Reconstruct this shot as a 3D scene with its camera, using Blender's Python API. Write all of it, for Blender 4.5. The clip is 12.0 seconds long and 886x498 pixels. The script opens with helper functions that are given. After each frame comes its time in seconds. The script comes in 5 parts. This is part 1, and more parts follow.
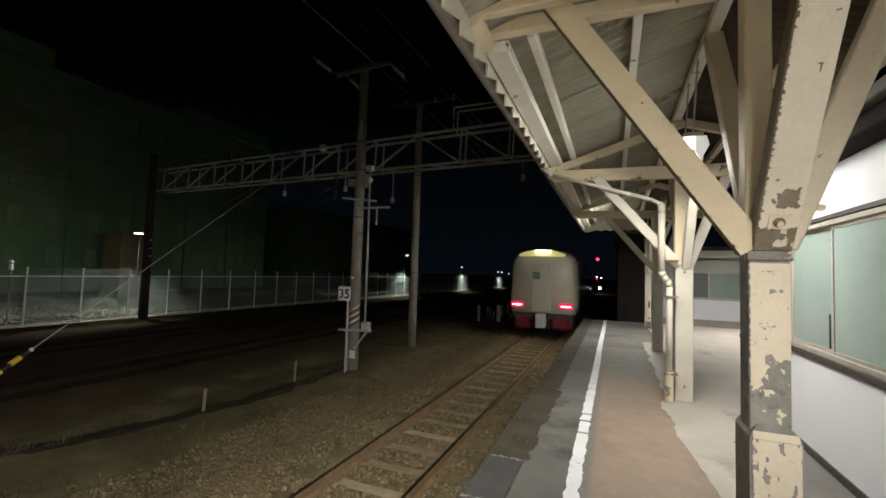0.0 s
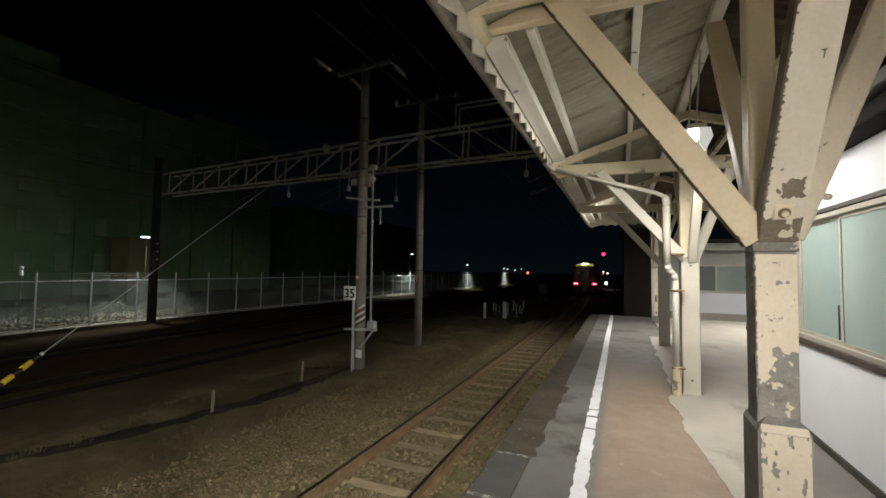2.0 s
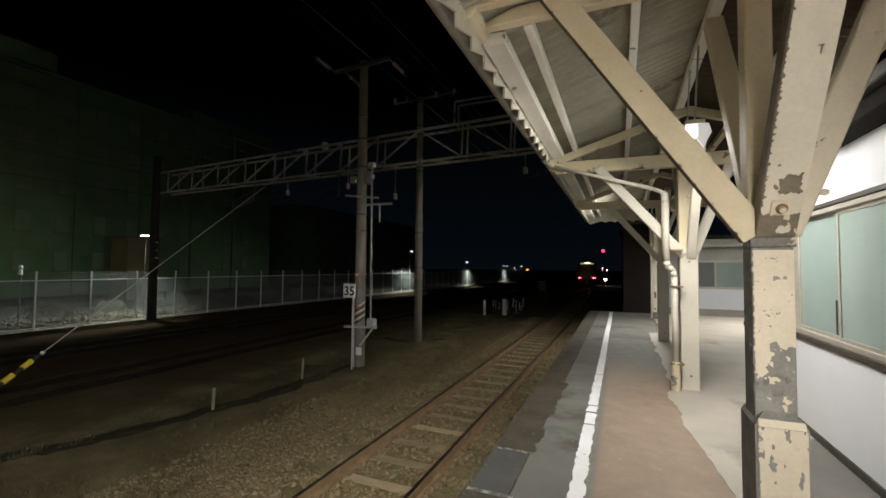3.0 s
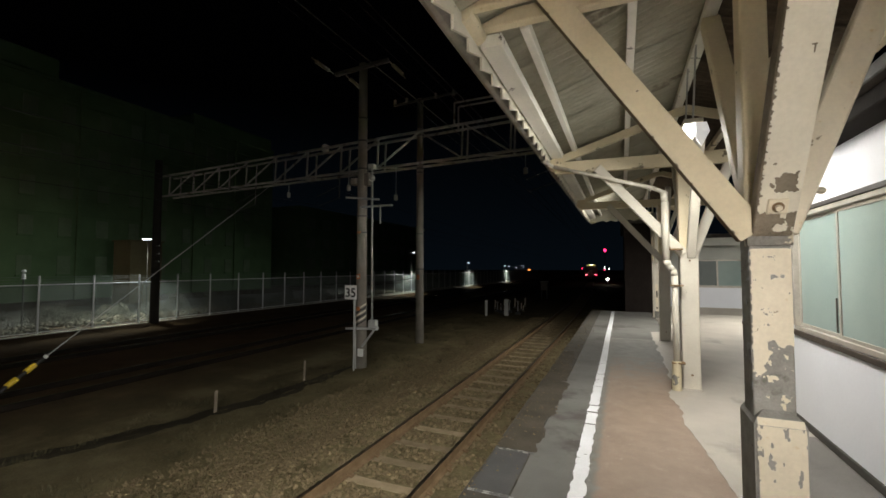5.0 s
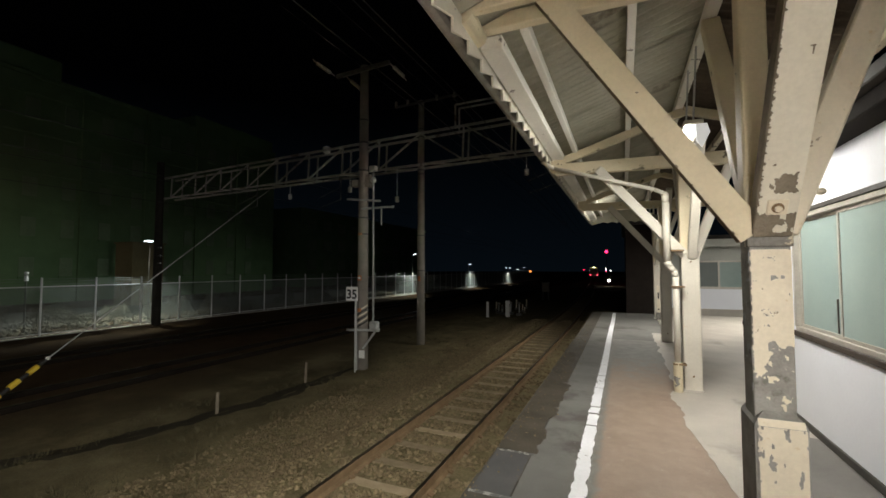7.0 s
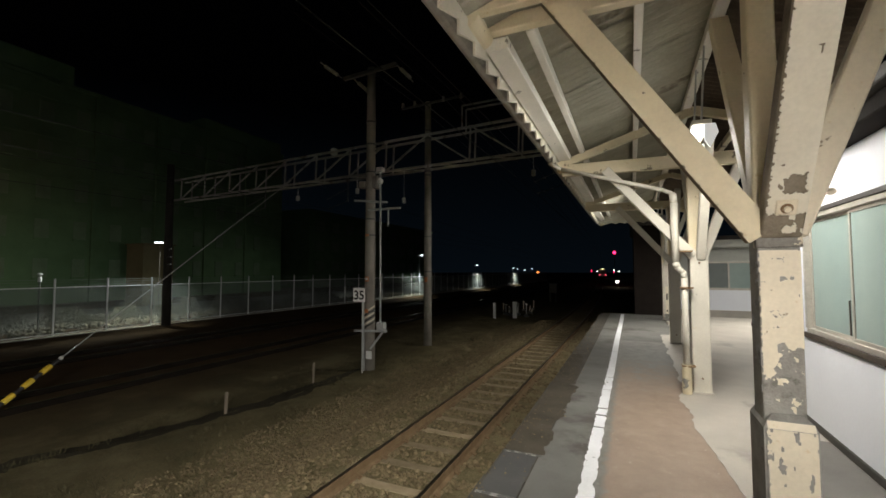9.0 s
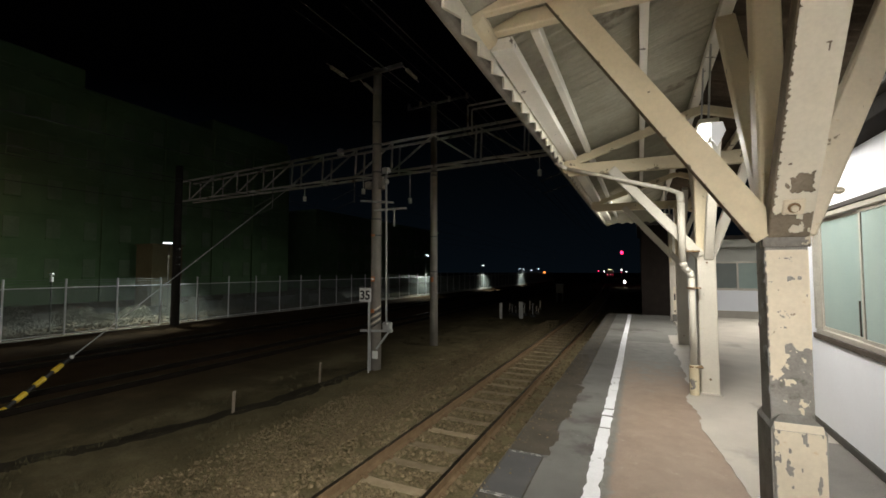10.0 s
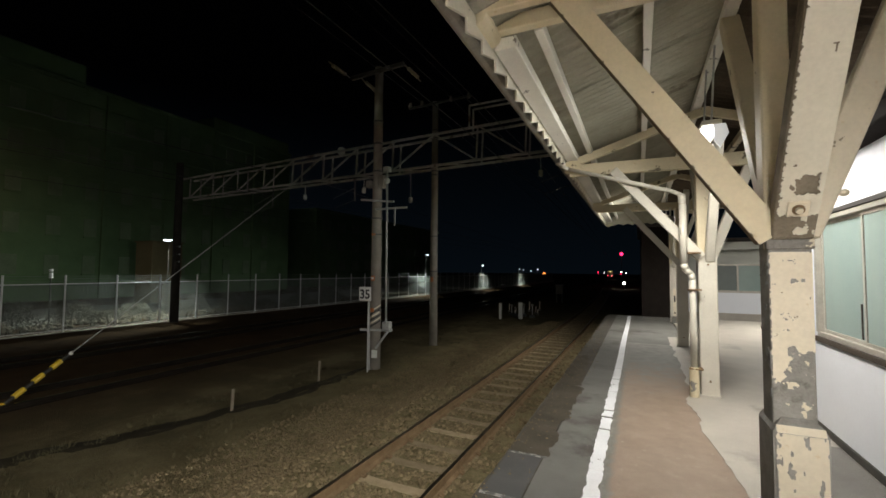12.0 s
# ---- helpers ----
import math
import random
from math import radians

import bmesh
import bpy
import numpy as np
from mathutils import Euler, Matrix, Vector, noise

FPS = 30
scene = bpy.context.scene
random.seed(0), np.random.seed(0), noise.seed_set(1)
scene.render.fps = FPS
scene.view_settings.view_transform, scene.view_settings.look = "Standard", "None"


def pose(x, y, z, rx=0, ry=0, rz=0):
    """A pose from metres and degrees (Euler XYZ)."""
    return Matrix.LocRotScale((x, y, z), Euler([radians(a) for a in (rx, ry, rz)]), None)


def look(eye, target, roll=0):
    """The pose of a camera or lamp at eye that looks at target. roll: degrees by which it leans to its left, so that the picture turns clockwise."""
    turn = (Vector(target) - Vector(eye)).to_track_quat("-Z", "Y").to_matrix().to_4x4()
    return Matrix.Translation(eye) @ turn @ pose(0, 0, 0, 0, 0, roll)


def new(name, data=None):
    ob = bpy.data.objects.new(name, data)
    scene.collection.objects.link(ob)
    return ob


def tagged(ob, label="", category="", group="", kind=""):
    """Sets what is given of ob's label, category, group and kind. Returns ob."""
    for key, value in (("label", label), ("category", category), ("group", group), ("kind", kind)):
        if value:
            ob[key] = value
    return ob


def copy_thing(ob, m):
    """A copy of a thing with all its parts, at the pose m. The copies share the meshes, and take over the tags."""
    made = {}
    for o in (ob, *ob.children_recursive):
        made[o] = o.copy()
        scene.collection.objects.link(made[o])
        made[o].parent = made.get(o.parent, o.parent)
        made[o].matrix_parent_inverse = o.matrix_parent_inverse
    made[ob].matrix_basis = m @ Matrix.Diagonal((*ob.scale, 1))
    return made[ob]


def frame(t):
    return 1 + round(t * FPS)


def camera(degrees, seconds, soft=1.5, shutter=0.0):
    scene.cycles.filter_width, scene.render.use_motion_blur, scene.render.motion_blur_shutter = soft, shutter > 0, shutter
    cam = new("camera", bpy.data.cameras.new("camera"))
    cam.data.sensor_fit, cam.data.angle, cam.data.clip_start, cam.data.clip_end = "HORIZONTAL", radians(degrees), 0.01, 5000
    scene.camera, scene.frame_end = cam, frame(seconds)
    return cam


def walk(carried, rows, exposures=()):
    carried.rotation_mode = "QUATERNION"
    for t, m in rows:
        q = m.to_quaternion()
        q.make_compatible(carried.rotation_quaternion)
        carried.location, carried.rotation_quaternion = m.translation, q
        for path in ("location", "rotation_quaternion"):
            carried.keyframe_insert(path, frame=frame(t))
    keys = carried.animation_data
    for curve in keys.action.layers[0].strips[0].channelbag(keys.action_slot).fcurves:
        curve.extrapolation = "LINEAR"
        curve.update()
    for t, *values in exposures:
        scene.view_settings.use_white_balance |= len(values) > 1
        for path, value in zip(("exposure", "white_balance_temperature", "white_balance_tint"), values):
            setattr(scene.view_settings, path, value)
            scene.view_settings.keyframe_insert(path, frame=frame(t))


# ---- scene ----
SECONDS = 12.0
cam = camera(92.54, SECONDS, soft=1.6)


def held(x, y, z, tilt, turn, lean):
    return pose(x, y, z, tilt, 0, turn) @ pose(0, 0, 0, 0, 0, lean)


walk(cam, [
    (0.0, held(-0.062, -0.010, 1.755, 93.07, 22.01, 1.85)),
    (0.5, held(-0.066, 0.000, 1.753, 92.83, 22.88, 1.29)),
    (1.0, held(-0.066, 0.002, 1.754, 92.98, 22.27, 1.14)),
    (1.5, held(-0.059, 0.009, 1.754, 92.84, 22.70, 1.01)),
    (2.0, held(-0.044, 0.010, 1.752, 92.78, 22.70, 0.79)),
    (2.5, held(-0.041, 0.008, 1.753, 92.53, 22.67, 0.61)),
    (3.0, held(-0.036, 0.005, 1.750, 92.42, 22.64, 0.53)),
    (5.0, held(-0.009, 0.005, 1.753, 92.53, 22.87, 0.04)),
    (5.5, held(-0.008, -0.002, 1.753, 92.62, 22.86, 0.00)),
    (6.0, held(-0.002, -0.002, 1.750, 92.74, 22.90, 0.06)),
    (6.5, held(0.000, 0.000, 1.750, 92.75, 22.98, 0.00)),
    (7.0, held(-0.001, -0.001, 1.751, 92.74, 23.04, -0.02)),
    (9.0, held(0.008, -0.008, 1.751, 92.88, 23.99, -0.03)),
    (9.5, held(0.016, -0.008, 1.749, 92.91, 24.47, -0.02)),
    (10.0, held(0.022, -0.009, 1.749, 92.90, 24.84, -0.03)),
    (10.5, held(0.008, -0.001, 1.745, 92.90, 25.02, 0.10)),
    (11.0, held(0.000, 0.010, 1.742, 92.86, 25.01, 0.33)),
    (11.5, held(0.002, 0.003, 1.743, 92.86, 24.89, 0.46)),
    (12.0, held(0.005, -0.002, 1.745, 92.88, 24.82, 0.49)),
])

# ---- night sky and exposure ----
world = bpy.data.worlds.new("night")
scene.world = world
world.use_nodes = True
wn, wl = world.node_tree.nodes, world.node_tree.links
back = wn["Background"]
wtex = wn.new("ShaderNodeTexCoord")
wsep = wn.new("ShaderNodeSeparateXYZ")
wramp = wn.new("ShaderNodeValToRGB")
wl.new(wtex.outputs["Generated"], wsep.inputs[0])
wl.new(wsep.outputs["Z"], wramp.inputs[0])
wl.new(wramp.outputs[0], back.inputs[0])
wramp.color_ramp.elements[0].color = (0.0016, 0.0030, 0.0046, 1)
wramp.color_ramp.elements[1].position = 0.35
wramp.color_ramp.elements[1].color = (0.00015, 0.00015, 0.0002, 1)
back.inputs[1].default_value = 1.0
scene.view_settings.exposure = 0.0


# ---- materials ----
def nodes_of(name):
    m = bpy.data.materials.new(name)
    m.use_nodes = True
    nt = m.node_tree
    return m, nt, nt.nodes["Principled BSDF"]


def coords(nt, object_space=True):
    return nt.nodes.new("ShaderNodeTexCoord").outputs["Object"]


def noise_of(nt, vec, scale, detail=4.0, rough=0.55):
    n = nt.nodes.new("ShaderNodeTexNoise")
    n.inputs["Scale"].default_value, n.inputs["Detail"].default_value, n.inputs["Roughness"].default_value = scale, detail, rough
    nt.links.new(vec, n.inputs["Vector"])
    return n.outputs["Fac"]


def ramp_of(nt, fac, stops):
    r = nt.nodes.new("ShaderNodeValToRGB")
    nt.links.new(fac, r.inputs[0])
    e = r.color_ramp.elements
    while len(e) < len(stops):
        e.new(0.5)
    for i, (p, c) in enumerate(stops):
        e[i].position = p
        e[i].color = (*c, 1) if len(c) == 3 else c
    return r.outputs[0]


def mix_of(nt, fac, a, b, mode="MIX"):
    n = nt.nodes.new("ShaderNodeMix")
    n.data_type, n.blend_type = "RGBA", mode
    for sock, v in ((n.inputs[0], fac), (n.inputs[6], a), (n.inputs[7], b)):
        if isinstance(v, (int, float)):
            sock.default_value = v
        elif isinstance(v, tuple):
            sock.default_value = (*v, 1)
        else:
            nt.links.new(v, sock)
    return n.outputs[2]


def bump_of(nt, height, strength, dist=0.01):
    b = nt.nodes.new("ShaderNodeBump")
    b.inputs["Strength"].default_value, b.inputs["Distance"].default_value = strength, dist
    nt.links.new(height, b.inputs["Height"])
    return b.outputs[0]


def surface(name, dark, light, scale=8.0, fine=60.0, rough=0.75, metal=0.0, bump=0.3, stain=None, stain_at=0.6, rand=0.0, fleck=None, fleck_scale=26.0):
    """A two-scale surface: broad and fine variation, with stains of their own shape."""
    m, nt, p = nodes_of(name)
    v = coords(nt)
    broad = noise_of(nt, v, scale)
    grain = noise_of(nt, v, fine, 3.0)
    c = ramp_of(nt, broad, [(0.3, dark), (0.7, light)])
    c = mix_of(nt, 0.35, c, ramp_of(nt, grain, [(0.3, dark), (0.72, light)]))
    if stain:
        s = ramp_of(nt, noise_of(nt, v, scale * 0.45, 6.0, 0.65), [(stain_at, (0, 0, 0)), (stain_at + 0.08, (1, 1, 1))])
        c = mix_of(nt, s, c, stain)
    if fleck:
        f = ramp_of(nt, noise_of(nt, v, fleck_scale, 5.0, 0.7), [(0.655, (0, 0, 0)), (0.68, (1, 1, 1))])
        g = ramp_of(nt, noise_of(nt, v, 1.1, 3.0), [(0.48, (0, 0, 0)), (0.6, (1, 1, 1))])
        both = mix_of(nt, 1.0, f, g, "MULTIPLY")
        c = mix_of(nt, both, c, fleck)
    if rand:
        info = nt.nodes.new("ShaderNodeObjectInfo")
        k = ramp_of(nt, info.outputs["Random"], [(0.0, (1 - rand,) * 3), (1.0, (1.0,) * 3)])
        c = mix_of(nt, 1.0, c, k, "MULTIPLY")
    nt.links.new(c, p.inputs["Base Color"])
    p.inputs["Roughness"].default_value, p.inputs["Metallic"].default_value = rough, metal
    if rough >= 0.85:
        p.inputs["Specular IOR Level"].default_value = 0.12
    if bump:
        nt.links.new(bump_of(nt, grain, bump), p.inputs["Normal"])
    return m


def peeling(name, paint, under, amount, scale=5.0, rust=None, rough=0.55):
    """Old thick paint that has flaked off in places, showing what lies below."""
    m, nt, p = nodes_of(name)
    v = coords(nt)
    n = noise_of(nt, v, scale, 9.0, 0.62)
    mask = ramp_of(nt, n, [(amount, (1, 1, 1)), (amount + 0.015, (0, 0, 0))])
    grain = noise_of(nt, v, 45.0, 4.0)
    tone = ramp_of(nt, noise_of(nt, v, 2.2, 5.0), [(0.3, tuple(x * 0.82 for x in paint)), (0.7, paint)])
    tone = mix_of(nt, 0.22, tone, ramp_of(nt, grain, [(0.35, tuple(x * 0.7 for x in paint)), (0.65, paint)]))
    if rust:
        r = ramp_of(nt, noise_of(nt, v, scale * 1.7, 7.0, 0.7), [(0.63, (0, 0, 0)), (0.7, (0.7, 0.7, 0.7))])
        tone = mix_of(nt, r, tone, rust)
    low = ramp_of(nt, grain, [(0.3, tuple(x * 0.6 for x in under)), (0.7, under)])
    nt.links.new(mix_of(nt, mask, tone, low), p.inputs["Base Color"])
    p.inputs["Roughness"].default_value = rough
    mixh = mix_of(nt, 0.15, ramp_of(nt, n, [(amount, (0, 0, 0)), (amount + 0.02, (1, 1, 1))]), grain)
    nt.links.new(bump_of(nt, mixh, 0.55, 0.006), p.inputs["Normal"])
    return m


def glow(name, colour, strength):
    m, nt, p = nodes_of(name)
    p.inputs["Base Color"].default_value = (*colour, 1)
    p.inputs["Emission Color"].default_value = (*colour, 1)
    p.inputs["Emission Strength"].default_value = strength
    return m


CREAM = peeling("cream_paint", (0.69, 0.60, 0.415), (0.22, 0.18, 0.12), 0.36, 4.0, (0.50, 0.39, 0.22))
CREAM_STRAP = peeling("strap_paint", (0.58, 0.51, 0.38), (0.19, 0.175, 0.15), 0.52, 11.0, (0.36, 0.25, 0.12))
CREAM_THICK = peeling("cream_paint_thick", (0.73, 0.655, 0.515), (0.34, 0.28, 0.19), 0.33, 9.0, (0.55, 0.42, 0.24))
CREAM_GREY = peeling("grey_paint", (0.26, 0.26, 0.26), (0.12, 0.115, 0.11), 0.45, 9.0)
CREAM_PALE = peeling("pale_paint", (0.70, 0.66, 0.55), (0.20, 0.18, 0.15), 0.33, 6.0)
WHITEPOST = peeling("whitish_post_paint", (0.60, 0.565, 0.485), (0.24, 0.22, 0.18), 0.31, 6.0, (0.50, 0.42, 0.30))
PURLIN = peeling("white_purlin_paint", (0.84, 0.81, 0.73), (0.22, 0.20, 0.17), 0.33, 6.0)
PED = peeling("pedestal_paint", (0.60, 0.52, 0.36), (0.24, 0.23, 0.21), 0.42, 7.0, (0.45, 0.27, 0.08))
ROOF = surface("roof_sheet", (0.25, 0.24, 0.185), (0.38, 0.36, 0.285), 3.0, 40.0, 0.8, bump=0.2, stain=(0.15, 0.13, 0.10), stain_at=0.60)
# Dark copy of ROOF: the shade beyond the ridge is put into its colour.
ROOF_SHADED = surface("roof_sheet_shaded", (0.055, 0.042, 0.03), (0.12, 0.095, 0.07), 3.0, 40.0, 0.9, bump=0.3)
GUTTER = surface("gutter_metal", (0.16, 0.155, 0.14), (0.27, 0.26, 0.23), 5.0, 40.0, 0.6, bump=0.2)
WHITE_WALL = surface("white_wall_paint", (0.76, 0.78, 0.84), (0.82, 0.84, 0.90), 1.5, 25.0, 0.5, bump=0.08)
GREY_WALL = surface("grey_wall_paint", (0.45, 0.47, 0.44), (0.55, 0.57, 0.53), 2.0, 25.0, 0.6, bump=0.08)
SILLBROWN = surface("brown_sill", (0.035, 0.025, 0.019), (0.065, 0.048, 0.037), 8.0, 60.0, 0.7, bump=0.1)
DARK_TRIM = surface("dark_trim", (0.035, 0.032, 0.03), (0.07, 0.062, 0.055), 8.0, 60.0, 0.5, bump=0.1)
ALU = surface("window_aluminium", (0.36, 0.335, 0.295), (0.50, 0.47, 0.42), 10.0, 80.0, 0.45, metal=0.35, bump=0.05)
FROST = surface("frosted_pane", (0.25, 0.325, 0.31), (0.32, 0.40, 0.38), 1.2, 90.0, 0.22, bump=0.02)
DARK_PANE = surface("dark_pane", (0.10, 0.12, 0.115), (0.16, 0.19, 0.18), 1.2, 90.0, 0.45, bump=0.02)
TARPATCH = surface("tar_patch", (0.05, 0.05, 0.05), (0.085, 0.083, 0.08), 3.0, 120.0, 0.8, bump=0.3)
ASPHALT_DARK = surface("worn_asphalt", (0.045, 0.038, 0.028), (0.10, 0.086, 0.066), 2.2, 100.0, 0.85, bump=0.5, stain=(0.19, 0.182, 0.165), stain_at=0.60, fleck=(0.30, 0.29, 0.27), fleck_scale=18.0)
ASPHALT = surface("platform_asphalt", (0.115, 0.112, 0.102), (0.20, 0.196, 0.182), 1.3, 120.0, 0.85, bump=0.4, stain=(0.095, 0.09, 0.08), stain_at=0.55, fleck=(0.30, 0.29, 0.27))
def worn_paving():
    """Brown tinted paving, mottled, worn through to grey asphalt towards its far end and along the line."""
    m, nt, p = nodes_of("platform_brown_paving")
    v = coords(nt)
    broad, patch, grain = noise_of(nt, v, 1.5, 6.0, 0.6), noise_of(nt, v, 5.0, 7.0, 0.68), noise_of(nt, v, 110.0, 3.0)
    c = ramp_of(nt, broad, [(0.3, (0.195, 0.140, 0.100)), (0.7, (0.325, 0.245, 0.185))])
    c = mix_of(nt, 0.45, c, ramp_of(nt, patch, [(0.32, (0.165, 0.125, 0.095)), (0.55, (0.27, 0.20, 0.15)), (0.72, (0.37, 0.30, 0.245))]))
    c = mix_of(nt, 0.25, c, ramp_of(nt, grain, [(0.3, (0.17, 0.12, 0.09)), (0.7, (0.36, 0.28, 0.22))]))
    sep = nt.nodes.new("ShaderNodeSeparateXYZ")
    nt.links.new(v, sep.inputs[0])
    worn = []
    for axis, a, b in (("Y", 3.4, 7.4), ("X", -0.17, -0.31)):
        r = nt.nodes.new("ShaderNodeMapRange")
        nt.links.new(sep.outputs[axis], r.inputs[0])
        r.inputs[1].default_value, r.inputs[2].default_value = a, b
        r.inputs[3].default_value, r.inputs[4].default_value = 0.0, 0.62
        k = nt.nodes.new("ShaderNodeMath")
        k.operation = "ADD"
        nt.links.new(r.outputs[0], k.inputs[0])
        nt.links.new(patch, k.inputs[1])
        worn.append(ramp_of(nt, k.outputs[0], [(0.66, (0, 0, 0)), (0.92, (1, 1, 1))]))
    grey = ramp_of(nt, patch, [(0.3, (0.115, 0.110, 0.098)), (0.7, (0.215, 0.205, 0.185))])
    for w in worn:
        c = mix_of(nt, w, c, grey)
    f = ramp_of(nt, noise_of(nt, v, 15.0, 6.0, 0.72), [(0.63, (0, 0, 0)), (0.67, (1, 1, 1))])
    g = ramp_of(nt, noise_of(nt, v, 0.9, 3.0), [(0.47, (0, 0, 0)), (0.6, (0.8, 0.8, 0.8))])
    c = mix_of(nt, mix_of(nt, 1.0, f, g, "MULTIPLY"), c, (0.47, 0.42, 0.36))
    nt.links.new(c, p.inputs["Base Color"])
    p.inputs["Roughness"].default_value = 0.72
    nt.links.new(bump_of(nt, grain, 0.35), p.inputs["Normal"])
    return m


BROWN = worn_paving()
PALE_FLOOR = surface("pale_concrete", (0.33, 0.302, 0.262), (0.45, 0.414, 0.362), 1.8, 90.0, 0.6, bump=0.25, stain=(0.27, 0.25, 0.215), stain_at=0.6, fleck=(0.52, 0.48, 0.42))
WALLSTRIP = surface("grey_floor_strip", (0.13, 0.125, 0.115), (0.21, 0.20, 0.188), 1.6, 90.0, 0.85, bump=0.3, stain=(0.10, 0.095, 0.088), stain_at=0.6)
COPING = surface("coping_concrete", (0.062, 0.056, 0.046), (0.135, 0.124, 0.105), 2.2, 80.0, 0.85, bump=0.5, rand=0.25, fleck=(0.24, 0.23, 0.20), fleck_scale=20.0)
CONCRETE = surface("platform_side", (0.10, 0.095, 0.085), (0.2, 0.19, 0.17), 2.0, 50.0, 0.9, bump=0.4)
LINE = peeling("worn_white_line", (0.84, 0.85, 0.88), (0.2, 0.2, 0.195), 0.335, 9.0, rough=0.7)
LINE_FAINT = peeling("faded_line", (0.36, 0.35, 0.33), (0.13, 0.128, 0.122), 0.5, 14.0, rough=0.8)
RAIL = surface("rail_steel_rusty", (0.125, 0.082, 0.045), (0.245, 0.168, 0.097), 6.0, 60.0, 0.88, metal=0.0, bump=0.2)
RAILTOP = surface("rail_head_polished", (0.20, 0.165, 0.125), (0.34, 0.29, 0.23), 6.0, 90.0, 0.34, metal=1.0, bump=0.05)
# Near-black copy of RAIL; the darkness of the yard is in its colour.
RAILDARK = surface("siding_rail_unlit", (0.006, 0.0045, 0.003), (0.014, 0.010, 0.007), 6.0, 60.0, 0.9, bump=0.2)
GREYWOOD = surface("bare_grey_post", (0.19, 0.182, 0.168), (0.34, 0.33, 0.305), 7.0, 70.0, 0.9, bump=0.6, stain=(0.10, 0.09, 0.075), stain_at=0.58)
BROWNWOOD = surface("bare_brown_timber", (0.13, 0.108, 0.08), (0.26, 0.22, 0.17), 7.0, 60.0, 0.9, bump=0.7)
RAILDULL = surface("siding_rail_head", (0.20, 0.19, 0.17), (0.32, 0.30, 0.28), 0.6, 12.0, 0.16, metal=1.0, bump=0.02)
SLEEPER = surface("concrete_sleeper", (0.28, 0.215, 0.13), (0.44, 0.355, 0.235), 6.0, 60.0, 0.9, bump=0.4, rand=0.35)
# Siding sleepers, likewise coloured near-black to look unlit.
WOODSLEEPER = surface("unlit_sleeper", (0.010, 0.008, 0.006), (0.02, 0.016, 0.012), 6.0, 60.0, 0.9, bump=0.4)
POLE = surface("concrete_pole", (0.19, 0.175, 0.15), (0.31, 0.285, 0.25), 3.0, 60.0, 0.85, bump=0.25, stain=(0.13, 0.12, 0.10))
STEEL = surface("galvanised_steel", (0.34, 0.345, 0.33), (0.50, 0.505, 0.49), 8.0, 60.0, 0.6, metal=0.1, bump=0.1)
OLDSTEEL = surface("weathered_steel", (0.31, 0.305, 0.28), (0.50, 0.49, 0.455), 5.0, 60.0, 0.85, bump=0.2, stain=(0.14, 0.10, 0.07), stain_at=0.58)
DARKSTEEL = surface("dark_steel", (0.06, 0.06, 0.055), (0.11, 0.11, 0.10), 8.0, 60.0, 0.6, metal=0.3, bump=0.1)
BLACKWIRE = surface("wire_black", (0.016, 0.016, 0.016), (0.035, 0.035, 0.035), 8.0, 60.0, 0.5, metal=0.5, bump=0.0)
PORCELAIN = surface("porcelain", (0.55, 0.55, 0.52), (0.7, 0.7, 0.66), 8.0, 60.0, 0.25, bump=0.0)
FENCEPOST = surface("fence_post_paint", (0.72, 0.74, 0.74), (0.82, 0.84, 0.84), 5.0, 60.0, 0.5, bump=0.05)
MESHWIRE = surface("fence_wire", (0.15, 0.17, 0.165), (0.23, 0.26, 0.25), 5.0, 60.0, 0.6, bump=0.0)
KERB = surface("fence_footing", (0.42, 0.41, 0.37), (0.56, 0.54, 0.49), 2.0, 40.0, 0.9, bump=0.3)
YELLOW = surface("yellow_guard", (0.62, 0.42, 0.03), (0.75, 0.53, 0.05), 5.0, 60.0, 0.4, bump=0.05)
BLACKBAND = surface("black_band", (0.015, 0.015, 0.015), (0.03, 0.03, 0.03), 5.0, 60.0, 0.5, bump=0.05)
ORANGE = surface("orange_tag", (0.42, 0.15, 0.05), (0.55, 0.21, 0.08), 8.0, 60.0, 0.5, bump=0.05)
SIGNWHITE = surface("sign_white", (0.66, 0.66, 0.63), (0.76, 0.76, 0.73), 6.0, 60.0, 0.5, bump=0.05)
SIGNBLACK = surface("sign_black", (0.015, 0.015, 0.015), (0.025, 0.025, 0.025), 6.0, 60.0, 0.6, bump=0.0)
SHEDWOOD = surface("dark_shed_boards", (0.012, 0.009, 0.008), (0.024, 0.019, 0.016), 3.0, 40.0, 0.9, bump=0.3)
# Near-black so that poles by the lamp read as silhouettes; shade in the colour.
POLESHADED = surface("shaded_pole", (0.020, 0.018, 0.015), (0.045, 0.04, 0.034), 3.0, 50.0, 0.9, bump=0.3)
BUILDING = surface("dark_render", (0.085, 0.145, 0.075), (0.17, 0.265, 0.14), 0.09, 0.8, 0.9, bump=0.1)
BUILDING2 = surface("beige_render", (0.12, 0.10, 0.055), (0.17, 0.145, 0.085), 0.5, 5.0, 0.9, bump=0.1)
BODY = surface("train_cream_paint", (0.44, 0.42, 0.34), (0.52, 0.49, 0.41), 1.5, 40.0, 0.16, bump=0.03)
TRAINRED = surface("train_red_paint", (0.12, 0.010, 0.015), (0.19, 0.016, 0.024), 2.0, 40.0, 0.4, bump=0.03)
TRAINGREY = surface("train_underframe", (0.03, 0.03, 0.03), (0.06, 0.06, 0.06), 3.0, 40.0, 0.8, bump=0.2)
